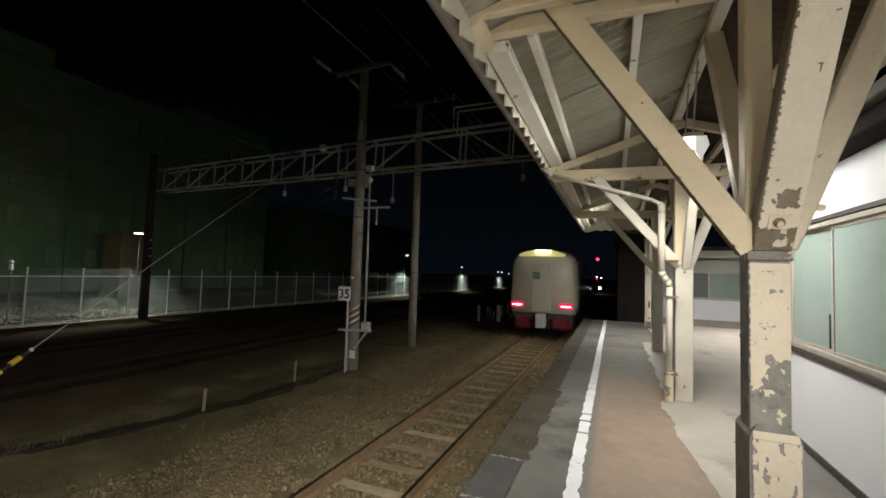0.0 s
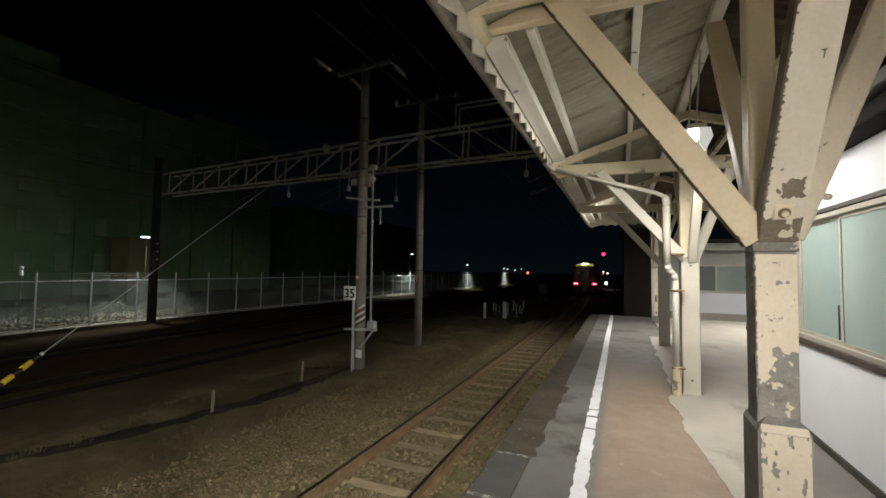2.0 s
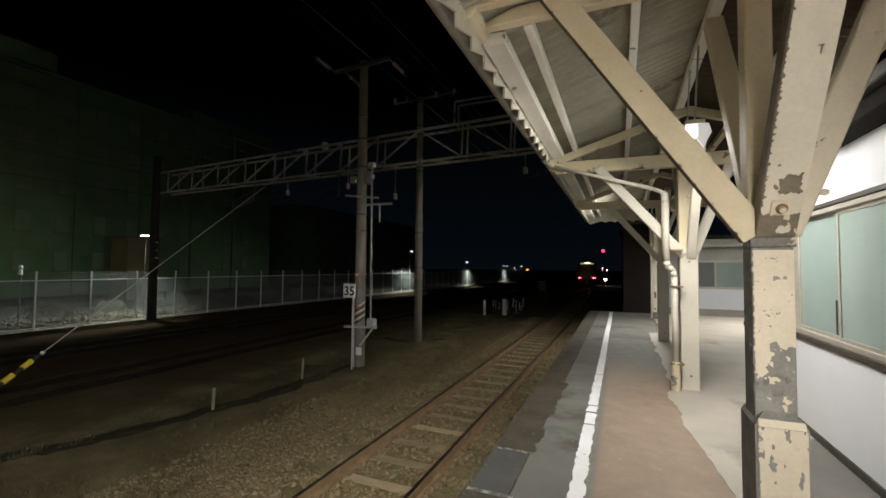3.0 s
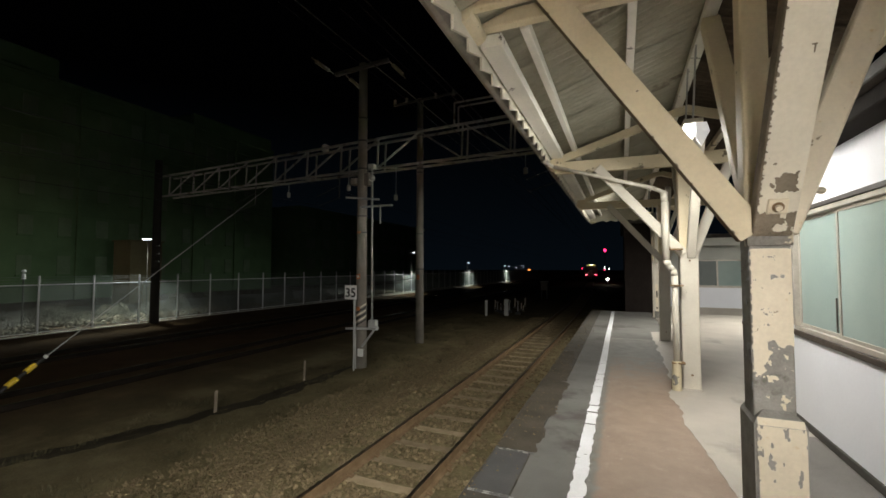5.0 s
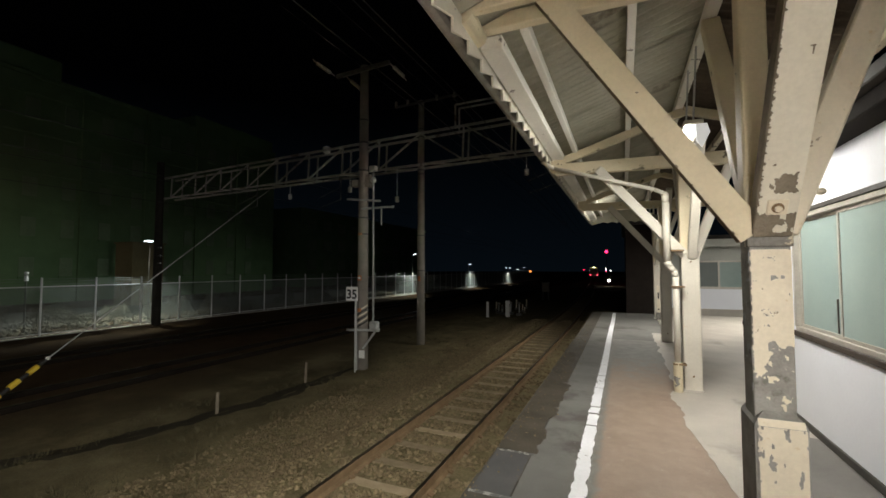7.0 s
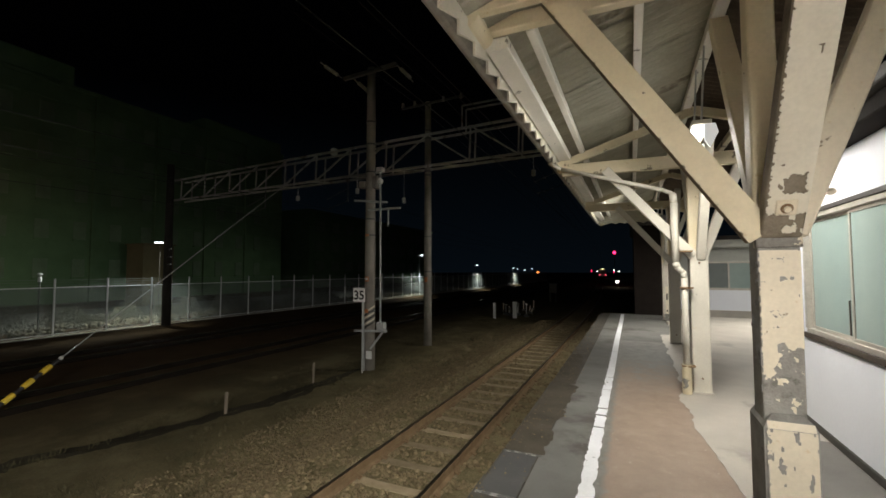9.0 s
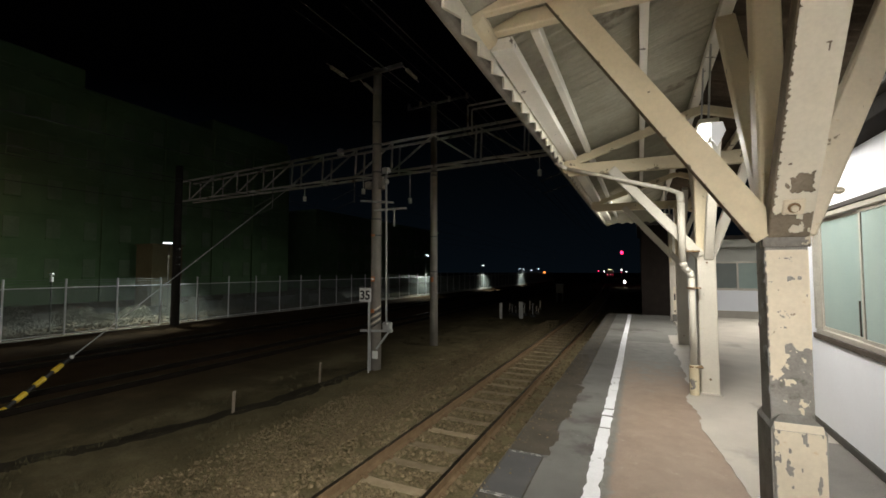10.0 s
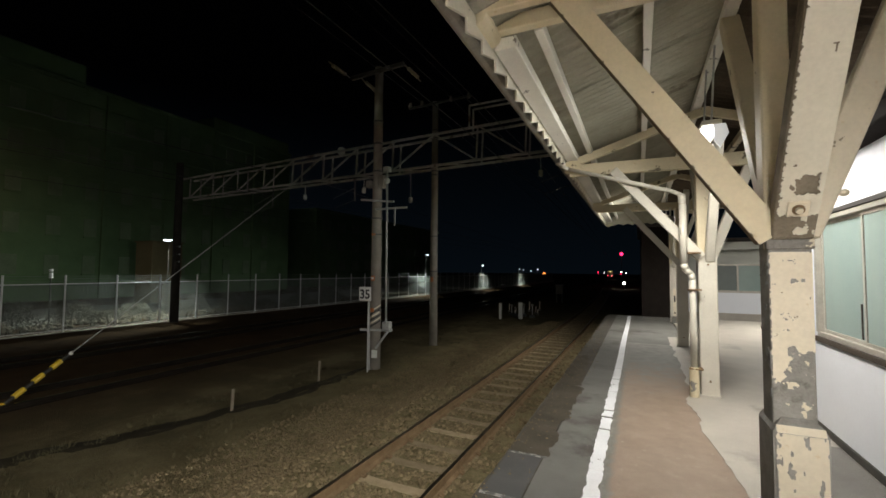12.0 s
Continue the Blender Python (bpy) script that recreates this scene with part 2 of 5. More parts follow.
TRAINGLASS = surface("train_window", (0.012, 0.013, 0.015), (0.02, 0.022, 0.025), 3.0, 40.0, 0.08, bump=0.0)
LEAF = surface("shrub_leaf", (0.055, 0.057, 0.04), (0.14, 0.135, 0.10), 5.0, 40.0, 0.7, bump=0.1)
MUD = surface("dark_mud", (0.022, 0.019, 0.012), (0.052, 0.044, 0.028), 3.0, 40.0, 0.9, bump=0.6)
WEED = surface("dry_weed", (0.05, 0.045, 0.025), (0.125, 0.108, 0.06), 4.0, 40.0, 0.9, bump=0.0)
ROCK = surface("pale_rubble", (0.08, 0.07, 0.05), (0.20, 0.175, 0.13), 3.0, 30.0, 0.9, bump=0.4)
TUBE = glow("lamp_tube", (0.96, 0.98, 1.0), 9.0)
DIFFUSER = glow("lamp_end_cover", (0.95, 0.96, 0.95), 0.38)
DIMPANE = surface("unlit_pane", (0.11, 0.16, 0.09), (0.17, 0.24, 0.145), 1.2, 9.0, 0.6, bump=0.02)
REDLAMP = glow("red_lamp", (1.0, 0.02, 0.09), 3.0)
TAILLAMP = glow("tail_lamp", (1.0, 0.30, 0.38), 9.0)
TAILGLASS = glow("tail_lamp_lens", (1.0, 0.004, 0.05), 0.9)
SIGNAL = glow("signal_red", (1.0, 0.022, 0.11), 5.0)
HEADSIGN = glow("train_sign", (0.75, 0.70, 0.26), 0.42)
HEADLAMP = glow("train_sign_tube", (1.0, 0.97, 0.62), 5.0)
WHITELAMP = glow("white_lamp", (1.0, 0.93, 0.88), 7.0)
COOLLAMP = glow("cool_lamp", (0.85, 0.93, 1.0), 6.0)
ORANGELAMP = glow("orange_lamp", (1.0, 0.30, 0.07), 2.6)


# ---- building helpers ----
BASE = {}


def thing(name, at, label, category, group="", kind=""):
    ob = new(name)
    ob.empty_display_size = 0.1
    ob.location = at
    BASE[ob.name] = Vector(at)
    return tagged(ob, label, category, group, kind)


def part(name, bm, material, parent, label=""):
    """Links bm, given in world metres, as one mesh object under a thing or a part."""
    base = BASE[parent.name]
    bm.transform(Matrix.Translation(-base))
    me = bpy.data.meshes.new(name)
    bm.normal_update()
    bm.to_mesh(me)
    bm.free()
    me.materials.append(material)
    ob = new(name, me)
    ob.parent = parent
    BASE[ob.name] = base
    if label:
        tagged(ob, label)
    return ob


def single(name, bm, material, label, category, group="", kind=""):
    me = bpy.data.meshes.new(name)
    bm.normal_update()
    bm.to_mesh(me)
    bm.free()
    me.materials.append(material)
    ob = new(name, me)
    BASE[ob.name] = Vector((0, 0, 0))
    return tagged(ob, label, category, group, kind)


def box(bm, lo, hi, bevel=0.0):
    m = Matrix.Translation([(a + b) / 2 for a, b in zip(lo, hi)]) @ Matrix.Diagonal([b - a for a, b in zip(lo, hi)] + [1])
    r = bmesh.ops.create_cube(bm, size=1.0, matrix=m)
    if bevel:
        es = {e for v in r["verts"] for e in v.link_edges}
        bmesh.ops.bevel(bm, geom=list(es), offset=bevel, segments=1, affect="EDGES")
    return bm


def B(lo, hi, bevel=0.0):
    return box(bmesh.new(), lo, hi, bevel)


def beam(bm, p, q, w, h, bevel=0.0, side=None):
    """A squared timber or bar from p to q; w across, h the other way; side names the way of w."""
    p, q = Vector(p), Vector(q)
    d = q - p
    z = d.normalized()
    s = Vector(side) if side else (Vector((0, 0, 1)) if abs(z.z) < 0.9 else Vector((1, 0, 0))).cross(z)
    s = (s - z * s.dot(z)).normalized()
    u = z.cross(s)
    rot = Matrix((s, u, z)).transposed().to_4x4()
    m = Matrix.Translation((p + q) / 2) @ rot @ Matrix.Diagonal((w, h, d.length, 1))
    r = bmesh.ops.create_cube(bm, size=1.0, matrix=m)
    if bevel:
        es = {e for v in r["verts"] for e in v.link_edges}
        bmesh.ops.bevel(bm, geom=list(es), offset=bevel, segments=1, affect="EDGES")
    return bm


def tube(bm, p, q, r, seg=10, r2=None):
    p, q = Vector(p), Vector(q)
    d = q - p
    m = Matrix.Translation((p + q) / 2) @ d.to_track_quat("Z", "Y").to_matrix().to_4x4()
    bmesh.ops.create_cone(bm, cap_ends=True, segments=seg, radius1=r, radius2=r if r2 is None else r2, depth=d.length, matrix=m)
    return bm


def ball(bm, c, r, seg=10, squash=1.0):
    bmesh.ops.create_uvsphere(bm, u_segments=seg, v_segments=max(5, seg // 2 + 1), radius=r, matrix=Matrix.Translation(c) @ Matrix.Diagonal((1, 1, squash, 1)))
    return bm


def smooth(ob):
    for f in ob.data.polygons:
        f.use_smooth = True
    return ob


# ---- the line of the track ----
def bend(y):
    """How far the line has swung to the west at y."""
    if y < 12:
        return 0.0
    return 0.0535 * ((y - 12) ** 2 / 90 if y < 57 else 22.5 + (y - 57))


def fall(y):
    return -0.0035 * max(0.0, y - 18)


RAIL_Z = -0.83
GROUND_Z = -1.02
TRACK_X = -2.835
SLEEPER_Y = -2.29
EDGE_X = -1.19


# ---- lamps of the place, and one added ----
def lamp(name, kind, at, watts, colour, size=0.3, aim=None, size_y=None):
    d = bpy.data.lights.new(name, kind)
    d.energy, d.color = watts, colour
    if kind == "AREA":
        d.shape, d.size, d.size_y = "RECTANGLE", size, size_y or size
    else:
        d.shadow_soft_size = size
    ob = new(name, d)
    ob.matrix_basis = look(at, aim or (at[0], at[1], at[2] - 1))
    return ob


COOL = (1.0, 0.965, 0.88)
# The tube at 13.4 is unseen, added to brighten the ground beyond the platform.
TUBES = ((-10.6, 350), (-2.6, 460), (5.42, 46), (13.4, 60))
LAMP_X = 0.67
for ly, watts in TUBES:
    west = 1.9 if ly > 13 else 1.7
    aim = 0.33 if ly < 0 else -0.35 if ly > 13 else 0.16
    lamp("tube_light", "AREA", (LAMP_X - 0.05, ly, 3.145), watts * west, COOL, 0.12, (aim, ly, 2.2), 1.0)
    lamp("tube_light", "AREA", (LAMP_X + 0.05, ly, 3.145), watts * 1.05, COOL, 0.12, (LAMP_X + 0.76, ly, 2.2), 1.0)
    lamp("tube_glow", "POINT", (LAMP_X, ly, 3.10), watts * (0.24 if ly == 5.42 else 0.05 if ly < 0 else 0.02), COOL, 0.10)
lamp("passage_light", "AREA", (4.6, 15.5, 3.0), 280, COOL, 0.2, size_y=1.2)
for lx, ly, lz, watts, wide in ((-22.05, 13.45, 3.10, 470, 150), (-20.5, 40.6, 3.2, 230, 124), (-20.2, 60.2, 2.35, 80, 116), (-20.2, 82.4, 1.95, 80, 116)):
    lamp("street_light", "AREA", (lx, ly, lz), watts, (0.88, 0.97, 0.86), 0.25, (lx - (1.5 if wide > 120 else 0.7), ly - (0.7 if wide > 120 else 0.2), lz - 2.0), 0.2).data.spread = radians(wide)
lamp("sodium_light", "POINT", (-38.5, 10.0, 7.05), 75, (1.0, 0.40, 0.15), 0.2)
lamp("track_light", "POINT", (-2.35, 79.6, -0.20), 9, (1.0, 0.95, 0.9), 0.2)


# ---- ground ----
def sheet(name, xs, ys, height, material, label, category):
    bm = bmesh.new()
    grid = [[bm.verts.new((x, y, height(x, y))) for y in ys] for x in xs]
    for i in range(len(xs) - 1):
        for j in range(len(ys) - 1):
            bm.faces.new((grid[i][j], grid[i + 1][j], grid[i + 1][j + 1], grid[i][j + 1]))
    ob = single(name, bm, material, label, category, kind="structure")
    return smooth(ob)


def ground_material():
    m, nt, p = nodes_of("trackside_ground")
    v = coords(nt)
    sep = nt.nodes.new("ShaderNodeSeparateXYZ")
    nt.links.new(v, sep.inputs[0])
    wob = nt.nodes.new("ShaderNodeMath")
    wob.operation = "MULTIPLY_ADD"
    nt.links.new(noise_of(nt, v, 0.8, 4.0), wob.inputs[0])
    wob.inputs[1].default_value = 1.6
    nt.links.new(sep.outputs["X"], wob.inputs[2])
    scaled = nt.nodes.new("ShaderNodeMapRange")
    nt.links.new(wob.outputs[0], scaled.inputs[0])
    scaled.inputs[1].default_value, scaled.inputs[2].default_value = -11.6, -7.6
    grain = noise_of(nt, v, 30.0, 5.0, 0.7)
    broad = noise_of(nt, v, 1.3, 4.0)
    gravel = mix_of(nt, 0.5, ramp_of(nt, grain, [(0.3, (0.085, 0.067, 0.034)), (0.72, (0.31, 0.25, 0.135))]),
                    ramp_of(nt, broad, [(0.3, (0.055, 0.050, 0.025)), (0.66, (0.27, 0.225, 0.128))]))
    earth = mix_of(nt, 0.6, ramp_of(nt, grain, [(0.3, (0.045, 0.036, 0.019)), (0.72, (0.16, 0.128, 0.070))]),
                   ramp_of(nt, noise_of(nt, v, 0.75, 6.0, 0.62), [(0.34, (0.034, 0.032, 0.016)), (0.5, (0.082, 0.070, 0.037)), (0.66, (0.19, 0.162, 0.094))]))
    # Pale gravel spreads northwards, painted in for lamplight that does not reach there.
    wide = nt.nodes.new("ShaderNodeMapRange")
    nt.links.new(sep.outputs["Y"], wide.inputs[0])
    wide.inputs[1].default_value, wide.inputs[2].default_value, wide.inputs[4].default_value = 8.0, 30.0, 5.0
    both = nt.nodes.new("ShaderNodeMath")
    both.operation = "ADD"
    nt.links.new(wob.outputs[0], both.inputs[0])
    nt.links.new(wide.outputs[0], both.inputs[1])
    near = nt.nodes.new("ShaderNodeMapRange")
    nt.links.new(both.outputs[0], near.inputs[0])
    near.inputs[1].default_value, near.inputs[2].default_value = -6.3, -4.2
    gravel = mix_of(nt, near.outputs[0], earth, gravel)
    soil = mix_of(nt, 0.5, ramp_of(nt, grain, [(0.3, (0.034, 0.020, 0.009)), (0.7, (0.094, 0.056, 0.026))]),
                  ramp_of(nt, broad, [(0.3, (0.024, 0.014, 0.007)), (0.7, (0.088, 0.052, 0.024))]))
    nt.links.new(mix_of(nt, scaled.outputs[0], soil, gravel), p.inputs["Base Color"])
    p.inputs["Roughness"].default_value = 0.95
    p.inputs["Specular IOR Level"].default_value = 0.12
    nt.links.new(bump_of(nt, grain, 1.0, 0.03), p.inputs["Normal"])
    return m


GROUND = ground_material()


def ditch_x(y):
    """The edge of the gravel shoulder, where the ground steps down."""
    return -7.04 - 1.1 * max(0.0, (8.0 - y) / 4.6) ** 1.6


def ground_height(x, y):
    z = GROUND_Z + fall(y)
    xt = x + bend(y)
    if -8.6 < xt < -1.3 and -5 < y < 60 and abs(xt - TRACK_X) > 1.25:
        z += 0.05 * noise.noise((xt * 1.1, y * 1.1, 0.3)) + 0.03 * noise.noise((xt * 4, y * 4, 2))
    beyond = ditch_x(y) + 0.12 - xt
    if 0 < beyond < 3.0 and y < 10.5:
        z -= 0.06 * min(1.0, beyond / 0.14) * (1 - beyond / 3.0) * min(1.0, (10.5 - y) / 2.5)
    if abs(xt - TRACK_X) < 1.9:
        z += 0.025 * min(1.0, (1.9 - abs(xt - TRACK_X)) / 0.6)
    if 0.60 < abs(xt - TRACK_X) < 2.2:
        # ballast heaped over the sleeper ends
        a = abs(xt - TRACK_X)
        top = RAIL_Z - 0.115 + fall(y) - (GROUND_Z + fall(y))
        z = max(z, GROUND_Z + fall(y) + top * min(1.0, (a - 0.60) / 0.12) * min(1.0, max(0.0, (2.2 - a) / 0.8)) + 0.012 * noise.noise((xt * 5, y * 5, 4)))
    if x < -20.5:
        z += 0.12
    return z


xs = [-500, -120, -60, -40, -30, -25, -21.5, -21, -20, -18, -16, -14, -12, -10.5, -9.6] + [-9.2 + 0.09 * i for i in range(90)] + [-0.9, 0.5, 2, 6, 12, 30, 80, 300]
ys = [-60, -25, -12, -5] + [-4 + 0.18 * i for i in range(150)] + [23.2 + 0.8 * i for i in range(46)] + [62, 68, 76, 90, 110, 140, 180, 240, 320, 450, 700, 1400]
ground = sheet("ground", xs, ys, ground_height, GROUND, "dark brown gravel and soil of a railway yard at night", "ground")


# a narrow drain of dark wet mud beside the track
bm = bmesh.new()
prev = None
for i in range(100):
    y = 2.2 + 0.08 * i
    c = ditch_x(y)
    half = (0.40 + 0.10 * noise.noise((0.0, y * 1.3, 2.0))) * min(1.0, (10.3 - y) / 1.8)
    row = []
    for k in range(5):
        x = c + half * (k / 2 - 1) + 0.05 * noise.noise((k * 0.7, y * 2.7, 5.0))
        row.append(bm.verts.new((x, y, ground_height(x, y) + (0.016 if 0 < k < 4 else -0.02))))
    if prev:
        for k in range(4):
            bm.faces.new((prev[k], prev[k + 1], row[k + 1], row[k]))
    prev = row
bmesh.ops.recalc_face_normals(bm, faces=bm.faces)
smooth(single("drain", bm, MUD, "narrow drain of dark wet mud beside the gravel shoulder", "drain", kind="structure"))


# ---- platform ----
platform = thing("platform", (0, 3, -1.0), "worn concrete and asphalt station platform with a white safety line", "platform", kind="structure")
part("platform_body", B((EDGE_X + 0.03, -16, -1.2), (14, 18.6, -0.03)), CONCRETE, platform, "rough concrete platform wall and fill")
part("asphalt_strip", B((-0.83, -16, -0.031), (-0.31, 18.6, 0.0)), ASPHALT, platform, "grey patched asphalt")


def ragged_strip(x_left, x_right, y0, y1, z0, z1, step=0.1):
    """A slab with two uneven long edges, the functions x_left(y) and x_right(y)."""
    bm = bmesh.new()
    n = max(2, int((y1 - y0) / step))
    prev = None
    for i in range(n + 1):
        y = y0 + (y1 - y0) * i / n
        a, b = x_left(y), x_right(y)
        row = [bm.verts.new(c) for c in ((a, y, z0), (a, y, z1), (b, y, z1), (b, y, z0))]
        if prev:
            for k in range(3):
                bm.faces.new((prev[k], prev[k + 1], row[k + 1], row[k]))
        else:
            bm.faces.new(row[::-1])
        prev = row
    bm.faces.new(prev)
    bmesh.ops.recalc_face_normals(bm, faces=bm.faces)
    return bm


def pale_edge(y):
    base = 0.62 if y > 6.6 else 0.50 + 0.10 * max(0.0, (5.6 - y)) if y > 3.2 else 0.80
    if y > 6.6:
        base = 0.50 + 0.12 * min(1, (y - 6.6) / 0.6)
    if y > 13.0:
        base = 1.0
    return base + (0.115 if y < 6.5 else 0.06) + 0.06 * noise.noise((0, y * 2.1, 4)) + 0.03 * noise.noise((0, y * 7, 9)) + 0.015 * noise.noise((0, y * 19, 3))


part("brown_paving", ragged_strip(lambda y: -0.31, lambda y: pale_edge(y) + 0.02, -16, 11.6, -0.031, 0.001), BROWN, platform, "brown tinted paving, scuffed")
part("far_asphalt", B((-0.31, 11.6, -0.031), (1.02, 18.6, 0.0)), ASPHALT, platform, "grey asphalt")
part("pale_paving", ragged_strip(pale_edge, lambda y: 14.0, -16, 18.6, -0.031, 0.0045), PALE_FLOOR, platform, "pale smooth concrete")


part("wall_strip", ragged_strip(lambda y: 1.17 + 0.03 * noise.noise((1, y * 3, 2)) + 0.012 * noise.noise((4, y * 11, 2)), lambda y: 1.806, -16, 5.6, 0.0, 0.0085, 0.06), WALLSTRIP, platform, "grey worn concrete strip along the house wall")


def line_edge(y, s):
    worn = 0.020 * noise.noise((s, y * 6, 1)) + 0.016 * noise.noise((s, y * 17, 7)) + 0.010 * noise.noise((s, y * 41, 2))
    return -0.362 + s * 0.058 + worn + 0.004 * math.sin(y * 0.9)


cut = [(-16.0, 5.08), (5.12, 5.5), (5.56, 5.78), (5.83, 6.72), (6.745, 7.12), (7.14, 7.5), (7.54, 8.35), (8.38, 9.9), (9.92, 18.45)]
for a, b in cut:
    part("white_line", ragged_strip(lambda y: line_edge(y, -1), lambda y: line_edge(y, 1), a, b, 0.0, 0.005, 0.05), LINE, platform, "worn white painted safety line")

# coping slabs along the edge
slab = None
for i in range(40):
    y0 = -14.8 + 0.835 * i
    if slab is None:
        slab = part("coping_slab", B((EDGE_X, 0.0, -0.17), (-0.835, 0.830, -0.002), 0.005), COPING, platform)
        slab_mesh = slab.data
        slab.location.y = y0
    else:
        s = new("coping_slab", slab_mesh)
        s.parent = platform
        s.location = (random.uniform(-0.006, 0.006), y0, random.uniform(-0.004, 0.003))
for y in (3.262, 4.098):
    part("faded_joint_line", ragged_strip(lambda q: -1.17 + 0.01 * noise.noise((q * 30, 0, 0)), lambda q: -0.80, y - 0.018, y + 0.018, -0.001, 0.0035, 0.01), LINE_FAINT, platform, "faded white joint line")
part("asphalt_patch", ragged_strip(lambda q: -1.16, lambda q: -0.845 + 0.012 * noise.noise((q * 9, 1, 0)), 3.285, 4.075, -0.002, 0.002, 0.05), TARPATCH, platform, "dark square asphalt patch")
part("edge_repair", ragged_strip(lambda q: -1.17 + 0.03 * noise.noise((q * 5, 3, 0)), lambda q: -0.80 + 0.13 * noise.noise((q * 1.9, 1, 0)) + 0.05 * noise.noise((q * 8, 1, 0)) + 0.02 * noise.noise((q * 25, 1, 0)) - 0.05 * max(0.0, q - 6.5), 4.13, 9.4, -0.002, 0.003, 0.04), ASPHALT_DARK, platform, "darker worn asphalt repair")
# ramp down at the far end
bm = bmesh.new()
v = [bm.verts.new(c) for c in ((EDGE_X, 18.6, -0.02), (14, 18.6, -0.02), (14, 27, -1.0), (EDGE_X, 27, -1.0), (EDGE_X, 18.6, -1.2), (14, 18.6, -1.2), (14, 27, -1.2), (EDGE_X, 27, -1.2))]
for f in ((0, 1, 2, 3), (4, 7, 6, 5), (0, 4, 5, 1), (1, 5, 6, 2), (2, 6, 7, 3), (3, 7, 4, 0)):
    bm.faces.new([v[i] for i in f])
bmesh.ops.recalc_face_normals(bm, faces=bm.faces)
part("end_ramp", bm, CONCRETE, platform, "unlit concrete ramp")


# ---- tracks ----
def rail_piece(bm, x0, prof, y0, y1, step, dz=0.0):
    prev = None
    y = y0
    while True:
        row = [bm.verts.new((x0 - bend(y) + px, y, RAIL_Z + dz + fall(y) + pz)) for px, pz in prof]
        if prev:
            for k in range(len(prof)):
                bm.faces.new((prev[k], prev[(k + 1) % len(prof)], row[(k + 1) % len(prof)], row[k]))
        else:
            bm.faces.new(row)
        prev = row
        if y >= y1:
            break
        y = min(y1, y + (step if y < 70 else step * 4))
    bm.faces.new(prev[::-1])
    bmesh.ops.recalc_face_normals(bm, faces=bm.faces)
    return bm


FOOT = [(-0.06, -0.15), (0.06, -0.15), (0.06, -0.138), (0.012, -0.118), (0.010, -0.045), (0.032, -0.036), (0.032, -0.006), (0.029, -0.001), (0.019, -0.001), (0.017, -0.008), (-0.032, -0.008), (-0.032, -0.036), (-0.010, -0.045), (-0.012, -0.118), (-0.06, -0.138)]
HEAD = [(-0.031, -0.008), (0.0168, -0.008), (0.0185, 0.0), (-0.027, 0.0)]


def track(name, xc, sleeper_mat, y0, y1, spacing, label, dz=0.0, head=None):
    t = thing(name, (xc, 3, GROUND_Z), label, "railway track", kind="structure")
    for s in (-0.5665, 0.5665):
        r = part("rail", rail_piece(bmesh.new(), xc + s, FOOT, -14, 420, 1.5, dz), RAILDARK if head else RAIL, t, "rust-brown steel rail, near-black on the unlit sidings")
        part("rail_head", rail_piece(bmesh.new(), xc + s, HEAD, -14, 420, 1.5, dz), head or RAILTOP, r, "worn rail head")
    mesh = None
    y = y0
    n = 0
    while y < y1 and n < 130:
        if mesh is None:
            bm = bmesh.new()
            sec = [(-1.0, 0.13, 0.0), (-0.62, 0.12, 0.0), (-0.25, 0.105, -0.012), (0.25, 0.105, -0.012), (0.62, 0.12, 0.0), (1.0, 0.13, 0.0)]
            prev = None
            for px, hw, pz in sec:
                row = [bm.verts.new(c) for c in ((px, -hw, -0.2), (px, hw, -0.2), (px, hw * 0.8, pz), (px, -hw * 0.8, pz))]
                if prev:
                    for k in range(4):
                        bm.faces.new((prev[k], prev[(k + 1) % 4], row[(k + 1) % 4], row[k]))
                else:
                    bm.faces.new(row)
                prev = row
            bm.faces.new(prev[::-1])
            bmesh.ops.recalc_face_normals(bm, faces=bm.faces)
            mesh = bpy.data.meshes.new("sleeper")
            bm.to_mesh(mesh)
            bm.free()
            mesh.materials.append(sleeper_mat)
        ob = new("sleeper", mesh)
        ob.parent = t
        ob.matrix_basis = pose(-bend(y), y - 3, RAIL_Z + dz + fall(y) - 0.148 - GROUND_Z, 0, 0, random.uniform(-1, 1) + math.degrees(0.0535 * min(1, max(0, (y - 12) / 45))))
        y += spacing
        n += 1
    return t


near_track = track("near_track", TRACK_X, SLEEPER, SLEEPER_Y, 60, 0.64, "rusty rails on concrete sleepers in brown ballast")
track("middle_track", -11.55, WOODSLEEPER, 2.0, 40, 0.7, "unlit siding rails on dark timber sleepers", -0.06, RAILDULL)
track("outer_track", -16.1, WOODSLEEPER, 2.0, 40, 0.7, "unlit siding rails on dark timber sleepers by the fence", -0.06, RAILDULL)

# rail clips on the sleepers close to the platform
clip_mesh = None
y = SLEEPER_Y + 0.64 * 7
for i in range(26):
    for s in (-0.5665, 0.5665):
        for side in (-0.085, 0.085):
            if clip_mesh is None:
                c = part("rail_clip", beam(bmesh.new(), (-0.035, 0, -0.005), (0.035, 0, 0.02), 0.07, 0.03, 0.006), RAIL, near_track)
                clip_mesh = c.data
                clip_mesh.transform(Matrix.Translation(BASE[c.name]))
            else:
                c = new("rail_clip", clip_mesh)
                c.parent = near_track
            c.matrix_basis = pose(s + side - bend(y), y - 3, RAIL_Z + fall(y) - 0.128 - GROUND_Z, 0, 0, 0 if side < 0 else 180)
    y += 0.64


